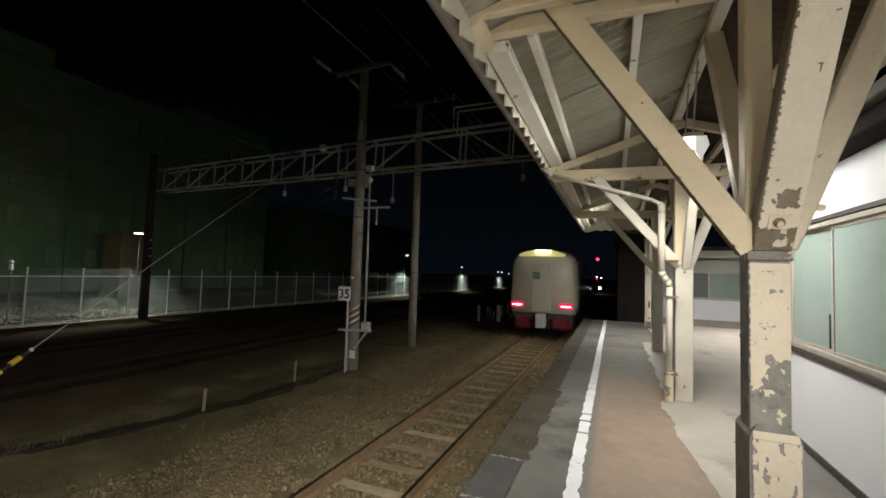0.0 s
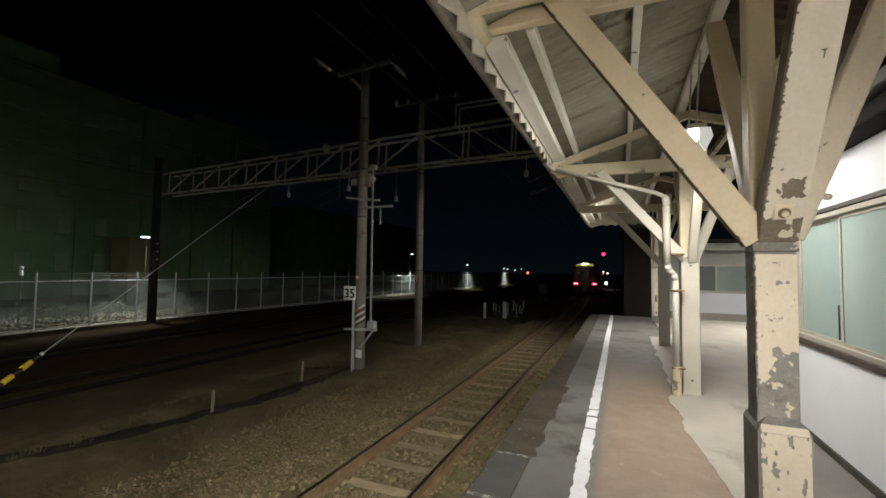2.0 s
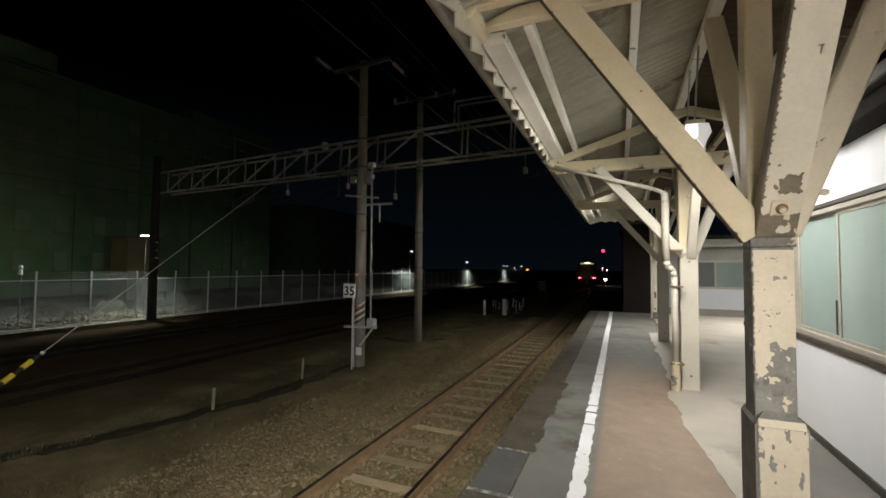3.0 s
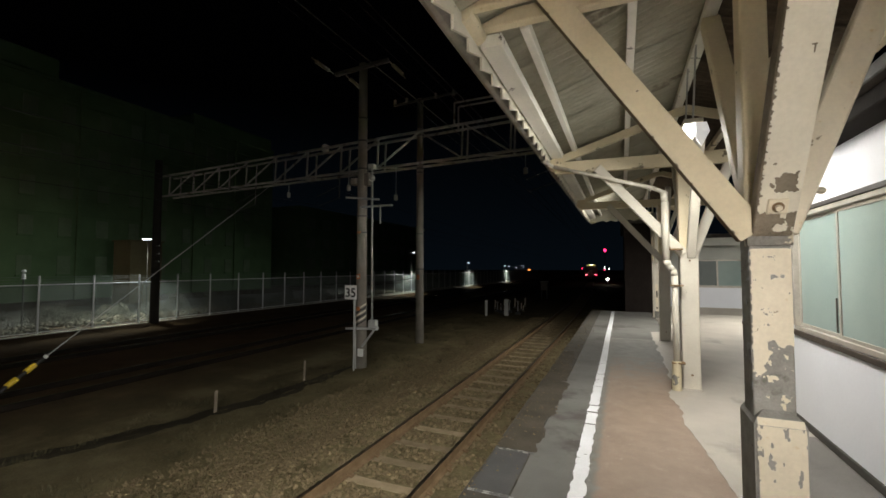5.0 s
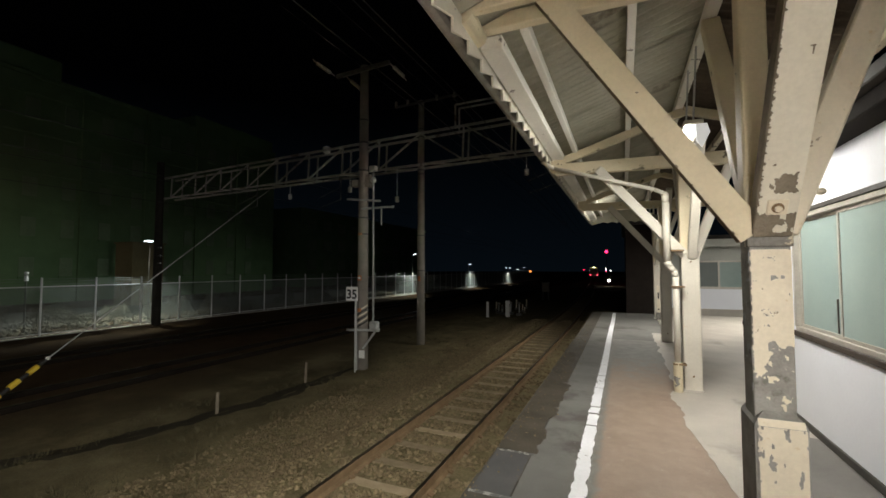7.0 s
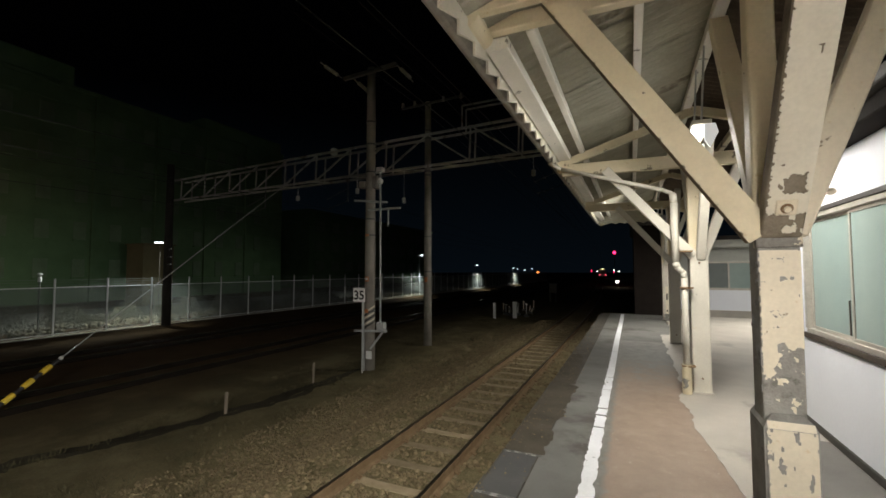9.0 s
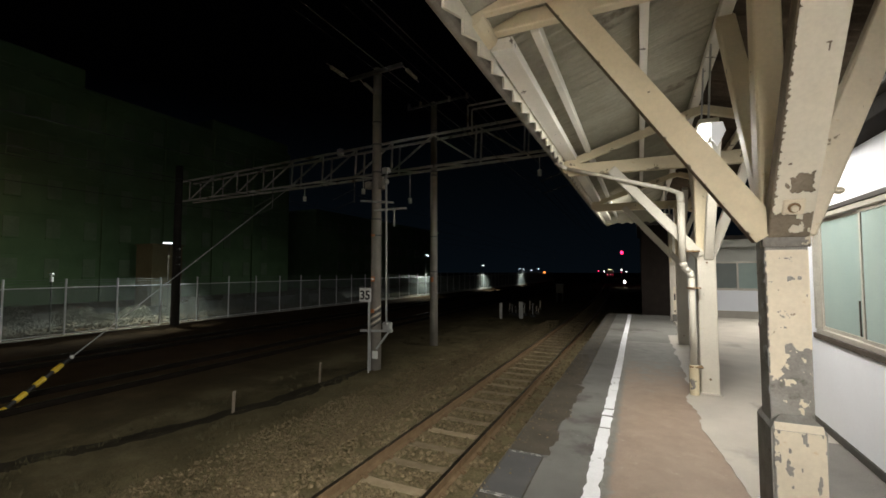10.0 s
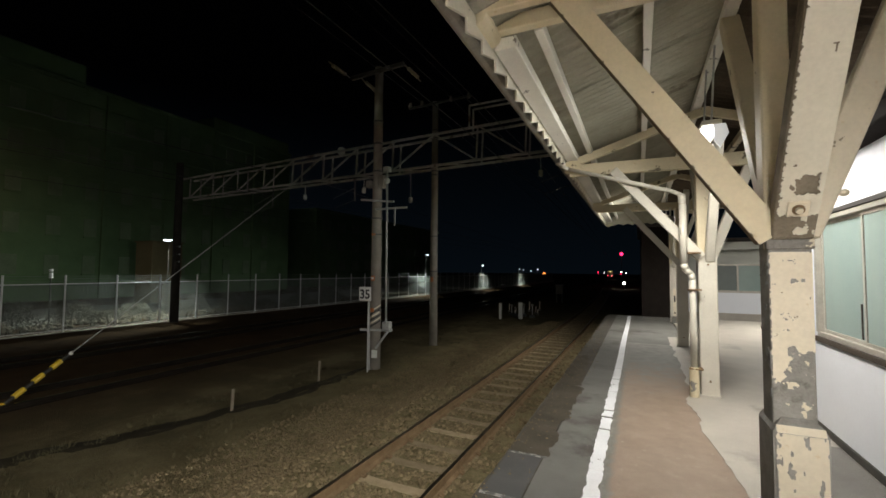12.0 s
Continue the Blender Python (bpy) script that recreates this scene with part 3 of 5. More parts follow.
# loose ballast
def stones(name, count, place, size, material, label, seed):
    rnd = random.Random(seed)
    verts, faces = [], []
    t = (1 + 5 ** 0.5) / 2
    ico = [(-1, t, 0), (1, t, 0), (-1, -t, 0), (1, -t, 0), (0, -1, t), (0, 1, t), (0, -1, -t), (0, 1, -t), (t, 0, -1), (t, 0, 1), (-t, 0, -1), (-t, 0, 1)]
    tri = [(0, 11, 5), (0, 5, 1), (0, 1, 7), (0, 7, 10), (0, 10, 11), (1, 5, 9), (5, 11, 4), (11, 10, 2), (10, 7, 6), (7, 1, 8),
           (3, 9, 4), (3, 4, 2), (3, 2, 6), (3, 6, 8), (3, 8, 9), (4, 9, 5), (2, 4, 11), (6, 2, 10), (8, 6, 7), (9, 8, 1)]
    for _ in range(count):
        x, y, z = place(rnd)
        r = size * rnd.uniform(0.5, 1.25) * 0.53
        q = Euler((rnd.uniform(0, 6.3), rnd.uniform(0, 6.3), rnd.uniform(0, 6.3))).to_matrix()
        k = len(verts)
        sx, sy, sz = rnd.uniform(0.75, 1.25), rnd.uniform(0.7, 1.1), rnd.uniform(0.55, 0.9)
        for a in ico:
            p = q @ Vector((a[0] * sx * rnd.uniform(0.75, 1.1), a[1] * sy, a[2] * sz)) * r
            verts.append((x + p.x, y + p.y, z + p.z))
        faces.extend([(k + i, k + j, k + l) for i, j, l in tri])
    me = bpy.data.meshes.new(name)
    me.from_pydata(verts, [], faces)
    me.materials.append(material)
    ob = new(name, me)
    return tagged(ob, label, "ballast", kind="stuff")


def stone_material(name, lift, spread):
    """Loose stones that differ one by one in tone."""
    m, nt, p = nodes_of(name)
    geo = nt.nodes.new("ShaderNodeNewGeometry")
    mid = Vector((0.165, 0.128, 0.074)) * lift
    tones = [tuple(mid * (1 + spread * k)) for k in (-0.45, -0.15, 0.3, 1.0)]
    c = ramp_of(nt, geo.outputs["Random Per Island"], list(zip((0.0, 0.35, 0.8, 1.0), tones)))
    g = noise_of(nt, coords(nt), 60.0, 4.0)
    nt.links.new(mix_of(nt, 0.4, c, ramp_of(nt, g, [(0.3, tuple(mid * 0.5)), (0.7, tuple(mid * 1.6))])), p.inputs["Base Color"])
    p.inputs["Roughness"].default_value = 0.95
    p.inputs["Specular IOR Level"].default_value = 0.12
    return m


LOOSE = stone_material("loose_ballast", 1.0, 1.0)
SHOULDER = stone_material("loose_gravel", 0.80, 0.6)


def in_track(rnd):
    y = 1.5 + 22 * rnd.random() ** 1.6
    x = rnd.uniform(-4.55, -1.3)
    if abs(x - TRACK_X) < 1.0 and abs((y - SLEEPER_Y + 0.32) % 0.64 - 0.32) < 0.105:
        y += 0.32
    z = ground_height(x, y)
    return x - bend(y), y, z - 0.006 + rnd.uniform(-0.02, 0.012)


def on_shoulder(rnd):
    y = 1.5 + 20 * rnd.random() ** 1.5
    x = -4.22 - 1.7 * rnd.random() ** 2.4
    return x - bend(y), y, ground_height(x - bend(y), y) + rnd.uniform(-0.016, 0.006)


stones("track_ballast", 19000, in_track, 0.040, LOOSE, "brown angular ballast between the rails", 5)
stones("shoulder_ballast", 24000, on_shoulder, 0.028, SHOULDER, "scattered brown gravel beside the track", 6)


def weeds(count, seed):
    """Thin dead grass and low weeds in clumps over the shoulder."""
    rnd = random.Random(seed)
    verts, faces = [], []
    for _ in range(count):
        y = 2.0 + 22 * rnd.random() ** 1.4
        x = rnd.uniform(-8.6, -4.9)
        if noise.noise((x * 0.9, y * 0.9, 6.0)) < 0.02:
            continue
        g = ground_height(x - bend(y), y)
        for _ in range(rnd.randint(8, 18)):
            a, r = rnd.uniform(0, 6.283), 0.07 * rnd.random()
            px, py = x - bend(y) + r * math.cos(a), y + r * math.sin(a)
            h, lean, w = rnd.uniform(0.03, 0.10), rnd.uniform(0.02, 0.09), rnd.uniform(0.003, 0.007)
            k = len(verts)
            verts += [(px - w * math.sin(a), py + w * math.cos(a), g - 0.01), (px + w * math.sin(a), py - w * math.cos(a), g - 0.01), (px + lean * math.cos(a), py + lean * math.sin(a), g + h)]
            faces.append((k, k + 1, k + 2))
    me = bpy.data.meshes.new("trackside_weeds")
    me.from_pydata(verts, [], faces)
    me.materials.append(WEED)
    return tagged(new("trackside_weeds", me), "sparse dry weeds on the gravel shoulder", "grass", kind="stuff")


weeds(1700, 12)


def on_edge(rnd):
    """Grit swept on to the platform edge."""
    y = 2.2 + 12 * rnd.random() ** 1.5
    return -1.17 + 0.42 * rnd.random() ** 2.2, y, 0.002 + rnd.uniform(-0.003, 0.003)


stones("edge_grit", 320, on_edge, 0.011, LOOSE, "brown grit and small stones swept along the platform edge", 21)


# ---- canopy ----
RIDGE_X, RIDGE_Z, SLOPE = 0.90, 4.30, 0.335


def roof_z(x):
    return RIDGE_Z - SLOPE * abs(x - RIDGE_X)


def corrugated(x0, x1, y0, y1, pitch=0.13, amp=0.018):
    bm = bmesh.new()
    n = int(round((y1 - y0) / pitch * 6))
    rows = []
    for i in range(n + 1):
        y = y0 + (y1 - y0) * i / n
        w = amp * math.sin(2 * math.pi * y / pitch)
        rows.append([bm.verts.new((x, y, roof_z(x) + w + dz)) for dz in (0.0, 0.008) for x in (x0, x1)])
    for a, b in zip(rows, rows[1:]):
        bm.faces.new((a[0], a[1], b[1], b[0]))
        bm.faces.new((a[2], b[2], b[3], a[3]))
        bm.faces.new((a[0], b[0], b[2], a[2]))
        bm.faces.new((a[1], a[3], b[3], b[1]))
    return bm


canopy = thing("canopy_roof", (0.9, 5, 3.3), "corrugated gable canopy over the platform on cream timbers", "canopy")
y = -11.5
while y < 17.0:
    y1 = min(y + 0.975, 17.15)
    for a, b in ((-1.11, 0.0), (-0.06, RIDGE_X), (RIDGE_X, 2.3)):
        ob = part("roof_sheet", corrugated(a, b, y, y1), ROOF if a < RIDGE_X else ROOF_SHADED, canopy)
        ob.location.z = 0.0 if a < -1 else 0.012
    y += 0.91
for x, w, mat in ((-0.955, 0.18, PURLIN), (-0.685, 0.07, PURLIN), (0.105, 0.075, PURLIN), (0.80, 0.11, PURLIN), (1.55, 0.09, CREAM), (2.15, 0.09, CREAM)):
    z = roof_z(x) - 0.03
    for a, b in ((-11.5, -1.385), (-1.0, 2.2), (3.24, 17.1)) if x < 0 else ((-11.5, 17.1),):
        part("purlin", B((x - w / 2, a, z - 0.11), (x + w / 2, b, z - 0.01), 0.006), mat, canopy)
bm = bmesh.new()
prev = None
for i in range(73):
    x = -1.09 + 0.025 * i
    z = 3.40 + 0.055 * abs(math.sin(math.pi * (x + 1.09) / 0.30))
    row = [bm.verts.new(c) for c in ((x, 16.36, z), (x, 16.36, roof_z(x) - 0.02), (x, 16.38, roof_z(x) - 0.02), (x, 16.38, z))]
    if prev:
        for k in range(4):
            bm.faces.new((prev[k], prev[(k + 1) % 4], row[(k + 1) % 4], row[k]))
    prev = row
bmesh.ops.recalc_face_normals(bm, faces=bm.faces)
part("end_valance", bm, ROOF, canopy, "scalloped sheet closing the roof end")
# eave board with a toothed lower edge, and the gutter
bm = bmesh.new()
y = -11.5
while y < 17.0:
    a = [bm.verts.new(c) for c in ((-1.085, y, 3.62), (-1.085, y, 3.415), (-1.085, y + 0.33, 3.525), (-1.085, y + 0.33, 3.62))]
    b = [bm.verts.new((c.co.x + 0.02, c.co.y, c.co.z)) for c in a]
    bm.faces.new(a)
    bm.faces.new(b[::-1])
    for i in range(4):
        bm.faces.new((a[i], b[i], b[(i + 1) % 4], a[(i + 1) % 4]))
    y += 0.33
bmesh.ops.recalc_face_normals(bm, faces=bm.faces)
part("eave_flashing", bm, CREAM_PALE, canopy, "toothed pale eave flashing")
bm = bmesh.new()
prev = None
for y in (-11.5, 17.1):
    row = []
    for k in range(7):
        a = math.pi * k / 6
        row.append(bm.verts.new((-1.175 - 0.062 * math.cos(a), y, 3.575 - 0.075 * math.sin(a))))
    for k in range(6, -1, -1):
        a = math.pi * k / 6
        row.append(bm.verts.new((-1.175 - 0.056 * math.cos(a), y, 3.577 - 0.069 * math.sin(a))))
    if prev:
        for k in range(14):
            bm.faces.new((prev[k], prev[(k + 1) % 14], row[(k + 1) % 14], row[k]))
    prev = row
bmesh.ops.recalc_face_normals(bm, faces=bm.faces)
part("gutter", bm, GUTTER, canopy, "weathered half-round gutter")

for ty in (-1.05, 3.19):
    part("tie_beam", beam(bmesh.new(), (-1.06, ty, 3.70), (2.2, ty, 3.70), 0.09, 0.12, 0.008, (0, 1, 0)), CREAM, canopy)
    part("tie_beam", beam(bmesh.new(), (-1.06, ty - 0.29, 3.70), (2.2, ty - 0.29, 3.70), 0.08, 0.12, 0.008, (0, 1, 0)), CREAM, canopy)
    nose = tube(bmesh.new(), (-1.07, ty - 0.33, 3.645), (-1.07, ty + 0.045, 3.645), 0.085, 14)
    part("beam_nose", nose, CREAM, canopy, "rounded cream beam end")
for ty, tz in ((7.10, 3.24), (11.70, 3.24), (16.9, 3.22)):
    if ty < 16:
        part("tie_beam", beam(bmesh.new(), (-1.0, ty, tz + 0.14), (2.2, ty, tz + 0.10), 0.10, 0.19, 0.008, (0, 1, 0)), CREAM, canopy)
        part("beam_nose", tube(bmesh.new(), (-1.02, ty - 0.05, tz + 0.16), (-1.02, ty + 0.05, tz + 0.16), 0.07, 12), CREAM, canopy)
    for s, xe in ((-1, -1.06), (1, 2.25)):
        part("rafter", beam(bmesh.new(), (xe, ty, roof_z(xe) - 0.18), (RIDGE_X, ty, RIDGE_Z - 0.20), 0.09, 0.12, 0.008, (0, 1, 0)), CREAM, canopy)


def skin(origin, u, v, w, h, keep, cell=0.006, thick=0.0035):
    """A coat of old paint on a face: squares of cell size where keep(a, b) holds, with ragged rims and a little depth."""
    o, u, v = Vector(origin), Vector(u).normalized(), Vector(v).normalized()
    n = u.cross(v)
    nu, nv = max(1, int(w / cell)), max(1, int(h / cell))
    bm = bmesh.new()
    grid = {}

    def corner(i, j):
        if (i, j) not in grid:
            a, b = w * i / nu, h * j / nv
            if 0 < i < nu:
                a += 0.4 * cell * noise.noise((i * 1.7, j * 1.3, 3.0))
            if 0 < j < nv:
                b += 0.4 * cell * noise.noise((i * 1.1, j * 1.9, 8.0))
            lift = thick * (1 + 0.35 * noise.noise((a * 18, b * 18, 1.0)))
            grid[i, j] = bm.verts.new(o + u * a + v * b + n * lift)
        return grid[i, j]

    for i in range(nu):
        for j in range(nv):
            if keep((i + 0.5) / nu * w, (j + 0.5) / nv * h):
                bm.faces.new((corner(i, j), corner(i + 1, j), corner(i + 1, j + 1), corner(i, j + 1)))
    rim = [e for e in bm.edges if len(e.link_faces) == 1]
    flat = {v for e in rim for v in e.verts}
    for _ in range(1):
        bmesh.ops.smooth_vert(bm, verts=list(flat), factor=0.5, use_axis_x=True, use_axis_y=True, use_axis_z=True)
    r = bmesh.ops.extrude_edge_only(bm, edges=rim)
    for x in r["geom"]:
        if isinstance(x, bmesh.types.BMVert):
            x.co -= n * thick * 1.3
    return bm


def rough(a, b, k, seed):
    return noise.noise((a * k, b * k, seed)) + 0.5 * noise.noise((a * k * 2.3, b * k * 2.3, seed + 5)) + 0.25 * noise.noise((a * k * 5, b * k * 5, seed + 9))


def flaked_column(y, x0, w):
    """The old squared post on its pedestal, bare grey where the paint has gone."""
    c = thing("canopy_column", (x0 + w / 2, y + w / 2, 0), "cream timber canopy column with flaking paint on a concrete pedestal", "column", "columns of the canopy")
    part("post", B((x0, y, 0.84), (x0 + w, y + w, 1.97), 0.006), GREYWOOD, c, "bare grey post")

    def front(a, b):
        if rough(a, b, 11.0, 2.0) > 0.86 or abs(rough(a * 0.5, b, 10.0, 5.5)) < 0.020 and rough(a, b, 4.0, 7.0) > 0.02:
            return False
        if 0.10 < a < 0.17 and abs(b - 0.80 - 0.25 * (a - 0.13)) < 0.010 + 0.016 * rough(a, b, 25, 3.0):
            return False
        if rough(a * 2.2, b * 0.35, 16, 4.4) > 1.0:
            return False
        edge = 0.24 + 0.04 * rough(a, 0.0, 14, 1.0)
        if a > 0.085 + 0.03 * rough(b, 0.3, 12, 4.0):
            edge = 0.42 + 0.05 * rough(a, 0.0, 10, 6.0) - 0.25 * max(0.0, a - 0.15)
        if b <= edge and rough(a, b, 17, 8.0) > 0.42:
            return True
        return b > edge and a > 0.004 + 0.008 * rough(b, 0.0, 30, 3.0)

    part("paint_coat", skin((x0, y, 0.90), (1, 0, 0), (0, 0, 1), w, 0.97, front), CREAM_THICK, c, "thick cream paint, cracked and flaked")
    part("paint_coat", skin((x0, y + w, 0.90), (0, -1, 0), (0, 0, 1), w, 0.97, lambda a, b: rough(a, b, 7, 7.0) > 0.33), CREAM_GREY, c, "dull grey paint, mostly gone")
    part("upper_post", B((x0 - 0.004, y + 0.045, 1.95), (x0 + w * 0.70, y + w, RIDGE_Z - 0.14), 0.010), CREAM, c, "shaded upper post")
    bm = bmesh.new()
    a, b = (x0 - 0.014, y - 0.06), (x0 + w + 0.036, y + w + 0.07)
    rows = [[bm.verts.new((px, py, z)) for px, py in ((a[0] + i, a[1] + i), (b[0] - i, a[1] + i), (b[0] - i, b[1] - i), (a[0] + i, b[1] - i))] for z, i in ((0.0, 0.0), (0.845, 0.0), (0.885, 0.02), (0.92, 0.055))]
    for p, q in zip(rows, rows[1:]):
        for k in range(4):
            bm.faces.new((p[k], p[(k + 1) % 4], q[(k + 1) % 4], q[k]))
    bm.faces.new(rows[-1])
    bmesh.ops.bevel(bm, geom=[e for e in bm.edges if abs(e.verts[0].co.z - e.verts[1].co.z) > 0.3], offset=0.010, segments=2, affect="EDGES")
    part("pedestal", bm, GREYWOOD, c, "worn grey concrete pedestal")
    pw = b[0] - a[0]
    part("paint_coat", skin((a[0] + 0.010, a[1], 0.0), (1, 0, 0), (0, 0, 1), pw - 0.020, 0.843, lambda q, r: rough(q * 1.9, r * 0.75, 13, 3.3) < 0.33 + 0.30 * r and 0.004 + 0.012 * rough(r, 0.4, 15, 2.2) < q < pw - 0.020 - 0.006 * rough(r, 0.9, 13, 6.2)), CREAM_THICK, c, "thick cream paint with chipped spots")
    part("paint_coat", skin((a[0] + 0.016, a[1], 0.843), (1, 0, 0), (0, 0.447, 0.894), pw - 0.030, 0.046, lambda q, r: rough(q, r, 12, 5.1) < 0.45), CREAM_THICK, c, "thick cream paint")
    ym = y + 0.01
    part("strut", beam(bmesh.new(), (x0 + 0.02, ym, 1.955), (x0 - 1.21, ym, 3.79), 0.09, 0.165, 0.008, (0, 1, 0)), BROWNWOOD, c, "slanting timber strut")
    d = Vector((-1.23, 0, 1.835)).normalized()
    side = Vector((d.z, 0, -d.x))
    o = Vector((x0 + 0.02, ym - 0.045, 1.955)) - side * 0.0815
    part("paint_coat", skin(o, side, d, 0.163, 2.2, lambda q, r: q > 0.002 + 0.026 * max(0.0, rough(r, 0.1, 21, 2.0) - 0.38) and rough(q, r, 6, 1.2) < 0.95 and not (rough(r * 3, q * 0.4, 14, 7.7) > 1.02 and q < 0.09), 0.0075), CREAM, c, "cream paint with brush lines")
    part("strut", beam(bmesh.new(), (x0 + w - 0.03, ym + 0.05, 1.97), (x0 + w + 0.64, ym + 0.05, 3.78), 0.10, 0.155, 0.010, (0, 1, 0)), CREAM_THICK, c, "slanting cream strut")
    xc = x0 + w / 2 + 0.005
    p, q = Vector((xc, y + 0.02, 1.97)), Vector((xc, y - 1.13, 3.75))
    part("strut", beam(bmesh.new(), p, q, 0.198, 0.12, 0.008, (1, 0, 0)), BROWNWOOD, c, "slanting timber strut")
    d = (q - p).normalized()
    nrm = Vector((0, d.z, -d.y))
    nrm = -nrm if nrm.z > 0 else nrm
    o = p + nrm * 0.0605 - Vector((0.099, 0, 0)) + d * 0.02

    def sole(a, b):
        if 0.262 + 0.02 * rough(a, 0, 25, 3) < b < 0.365 + 0.03 * rough(a, 0.5, 22, 2) and 0.075 + 0.015 * rough(b, 0.4, 30, 1) < a < 0.17 + 0.02 * rough(b, 0, 20, 3):
            return False
        if b < 0.135 + 0.016 * rough(a, 0.0, 18, 1.7):
            return rough(a, b, 16, 2.5) > 0.5
        if 0.98 < b < 1.02 and 0.135 < a < 0.142 or 1.015 < b < 1.023 and 0.125 < a < 0.152:
            return False
        return a > 0.005 + 0.034 * abs(rough(b, 0.2, 26, 4.0)) ** 1.4 and rough(a, b, 10, 9.0) < 0.85

    part("paint_coat", skin(o, (1, 0, 0), d, 0.198, 2.05, sole), CREAM_PALE, c, "pale paint with a chipped edge")
    part("strut", beam(bmesh.new(), (xc, y + w - 0.03, 1.97), (xc, y + w + 1.36, 4.11), 0.15, 0.12, 0.010, (1, 0, 0)), CREAM, c, "slanting cream strut")
    at = p + nrm * 0.066 + d * 0.20
    bm = bmesh.new()
    beam(bm, at - d * 0.046, at + d * 0.046, 0.098, 0.022, 0.004, (1, 0, 0))
    plate = part("bolt_plate", bm, CREAM_THICK, c, "square bolt plate with a rusty nut")
    part("washer", tube(bmesh.new(), at, at + nrm * 0.017, 0.030, 14), RAIL, plate, "rust-stained washer")
    part("nut", tube(bmesh.new(), at, at + nrm * 0.036, 0.018, 6), CREAM_THICK, plate, "painted nut")
    part("strap", B((x0 - 0.012, y - 0.016, 1.885), (x0 + w + 0.01, y + 0.05, 1.955), 0.004), CREAM_STRAP, c, "peeling iron strap")
    return c


def canopy_column(y, x0, w, label, mat, west=True):
    """A squared post with slanting struts; y is its near face, x0 its track-side face."""
    c = thing("canopy_column", (x0 + w / 2, y + w / 2, 0), label, "column", "columns of the canopy")
    part("post", B((x0, y, 0.0), (x0 + w, y + w, 2.02), 0.012), mat, c)
    part("upper_post", B((x0 - 0.005, y + 0.03, 2.0), (x0 + w * 0.72, y + w, 3.32), 0.012), CREAM, c)
    part("plinth", B((x0 - 0.03, y - 0.03, 0.0), (x0 + w + 0.03, y + w + 0.03, 0.022), 0.01), PALE_FLOOR, c)
    ym = y + 0.02
    if west:
        part("strut", beam(bmesh.new(), (x0 + 0.05, ym, 1.95), (x0 - 1.12, ym, 3.33), 0.09, 0.14, 0.010, (0, 1, 0)), mat, c, "slanting cream strut")
    part("strut", beam(bmesh.new(), (x0 + w - 0.06, ym + 0.06, 1.95), (x0 + w + 0.62, ym + 0.06, 3.80), 0.10, 0.13, 0.010, (0, 1, 0)), mat, c, "slanting cream strut")
    part("strut", beam(bmesh.new(), (x0 + w / 2 + 0.025, y + 0.03, 1.93), (x0 + w / 2 + 0.025, y - 1.02, 3.52), 0.115, 0.12, 0.010, (1, 0, 0)), mat, c, "slanting cream strut")
    part("strut", beam(bmesh.new(), (x0 + w / 2, y + w - 0.03, 1.93), (x0 + w / 2, y + w + 1.02, 3.52), 0.15, 0.12, 0.010, (1, 0, 0)), mat, c, "slanting cream strut")
    for z in (0.22, 1.86):
        part("nut", tube(bmesh.new(), (x0 + 0.12, y - 0.03, z), (x0 + 0.12, y + 0.005, z), 0.014, 6), RAIL, c, "rusty nut")
    return c


old_column = flaked_column(3.08, 0.70, 0.205)
copy_thing(old_column, pose(0.8025, -1.06 + 0.1025, 0))
canopy_column(7.05, 0.775, 0.235, "pale painted canopy column with slanting struts and a drainpipe", WHITEPOST)
canopy_column(11.5, 0.82, 0.23, "pale painted canopy column with slanting struts", WHITEPOST)
canopy_column(16.8, 0.98, 0.20, "dim canopy column at the end of the roof", WHITEPOST, False)

# drainpipe from the gutter to the second column
drain = thing("drainpipe", (0.66, 6.95, 0), "cream painted drainpipe from the gutter down the column", "drainpipe")
bm = bmesh.new()
runs = [(-1.19, 6.95, 3.50), (-1.0, 6.95, 3.38), (0.44, 6.95, 2.93), (0.575, 6.95, 2.86), (0.585, 6.95, 2.72), (0.585, 6.95, 1.86), (0.61, 6.95, 1.79), (0.675, 6.95, 1.72), (0.69, 6.95, 1.64), (0.69, 6.95, 0.40)]
for i, (p, q) in enumerate(zip(runs, runs[1:])):
    r = 0.03 if i < 3 else 0.05 if i < 6 else 0.042
    tube(bm, p, q, r, 12)
    ball(bm, q, r, 12)
smooth(part("pipe", bm, WHITEPOST, drain))
part("lower_pipe", tube(bmesh.new(), (0.69, 6.95, 0.01), (0.69, 6.95, 0.42), 0.062, 14), PED, drain, "wider stained pipe foot")
for z in (1.50, 0.40, 2.02):
    part("pipe_clamp", B((0.63, 6.89, z - 0.012), (0.80, 7.01, z + 0.012), 0.004), RAIL, drain, "rusty pipe clamp")


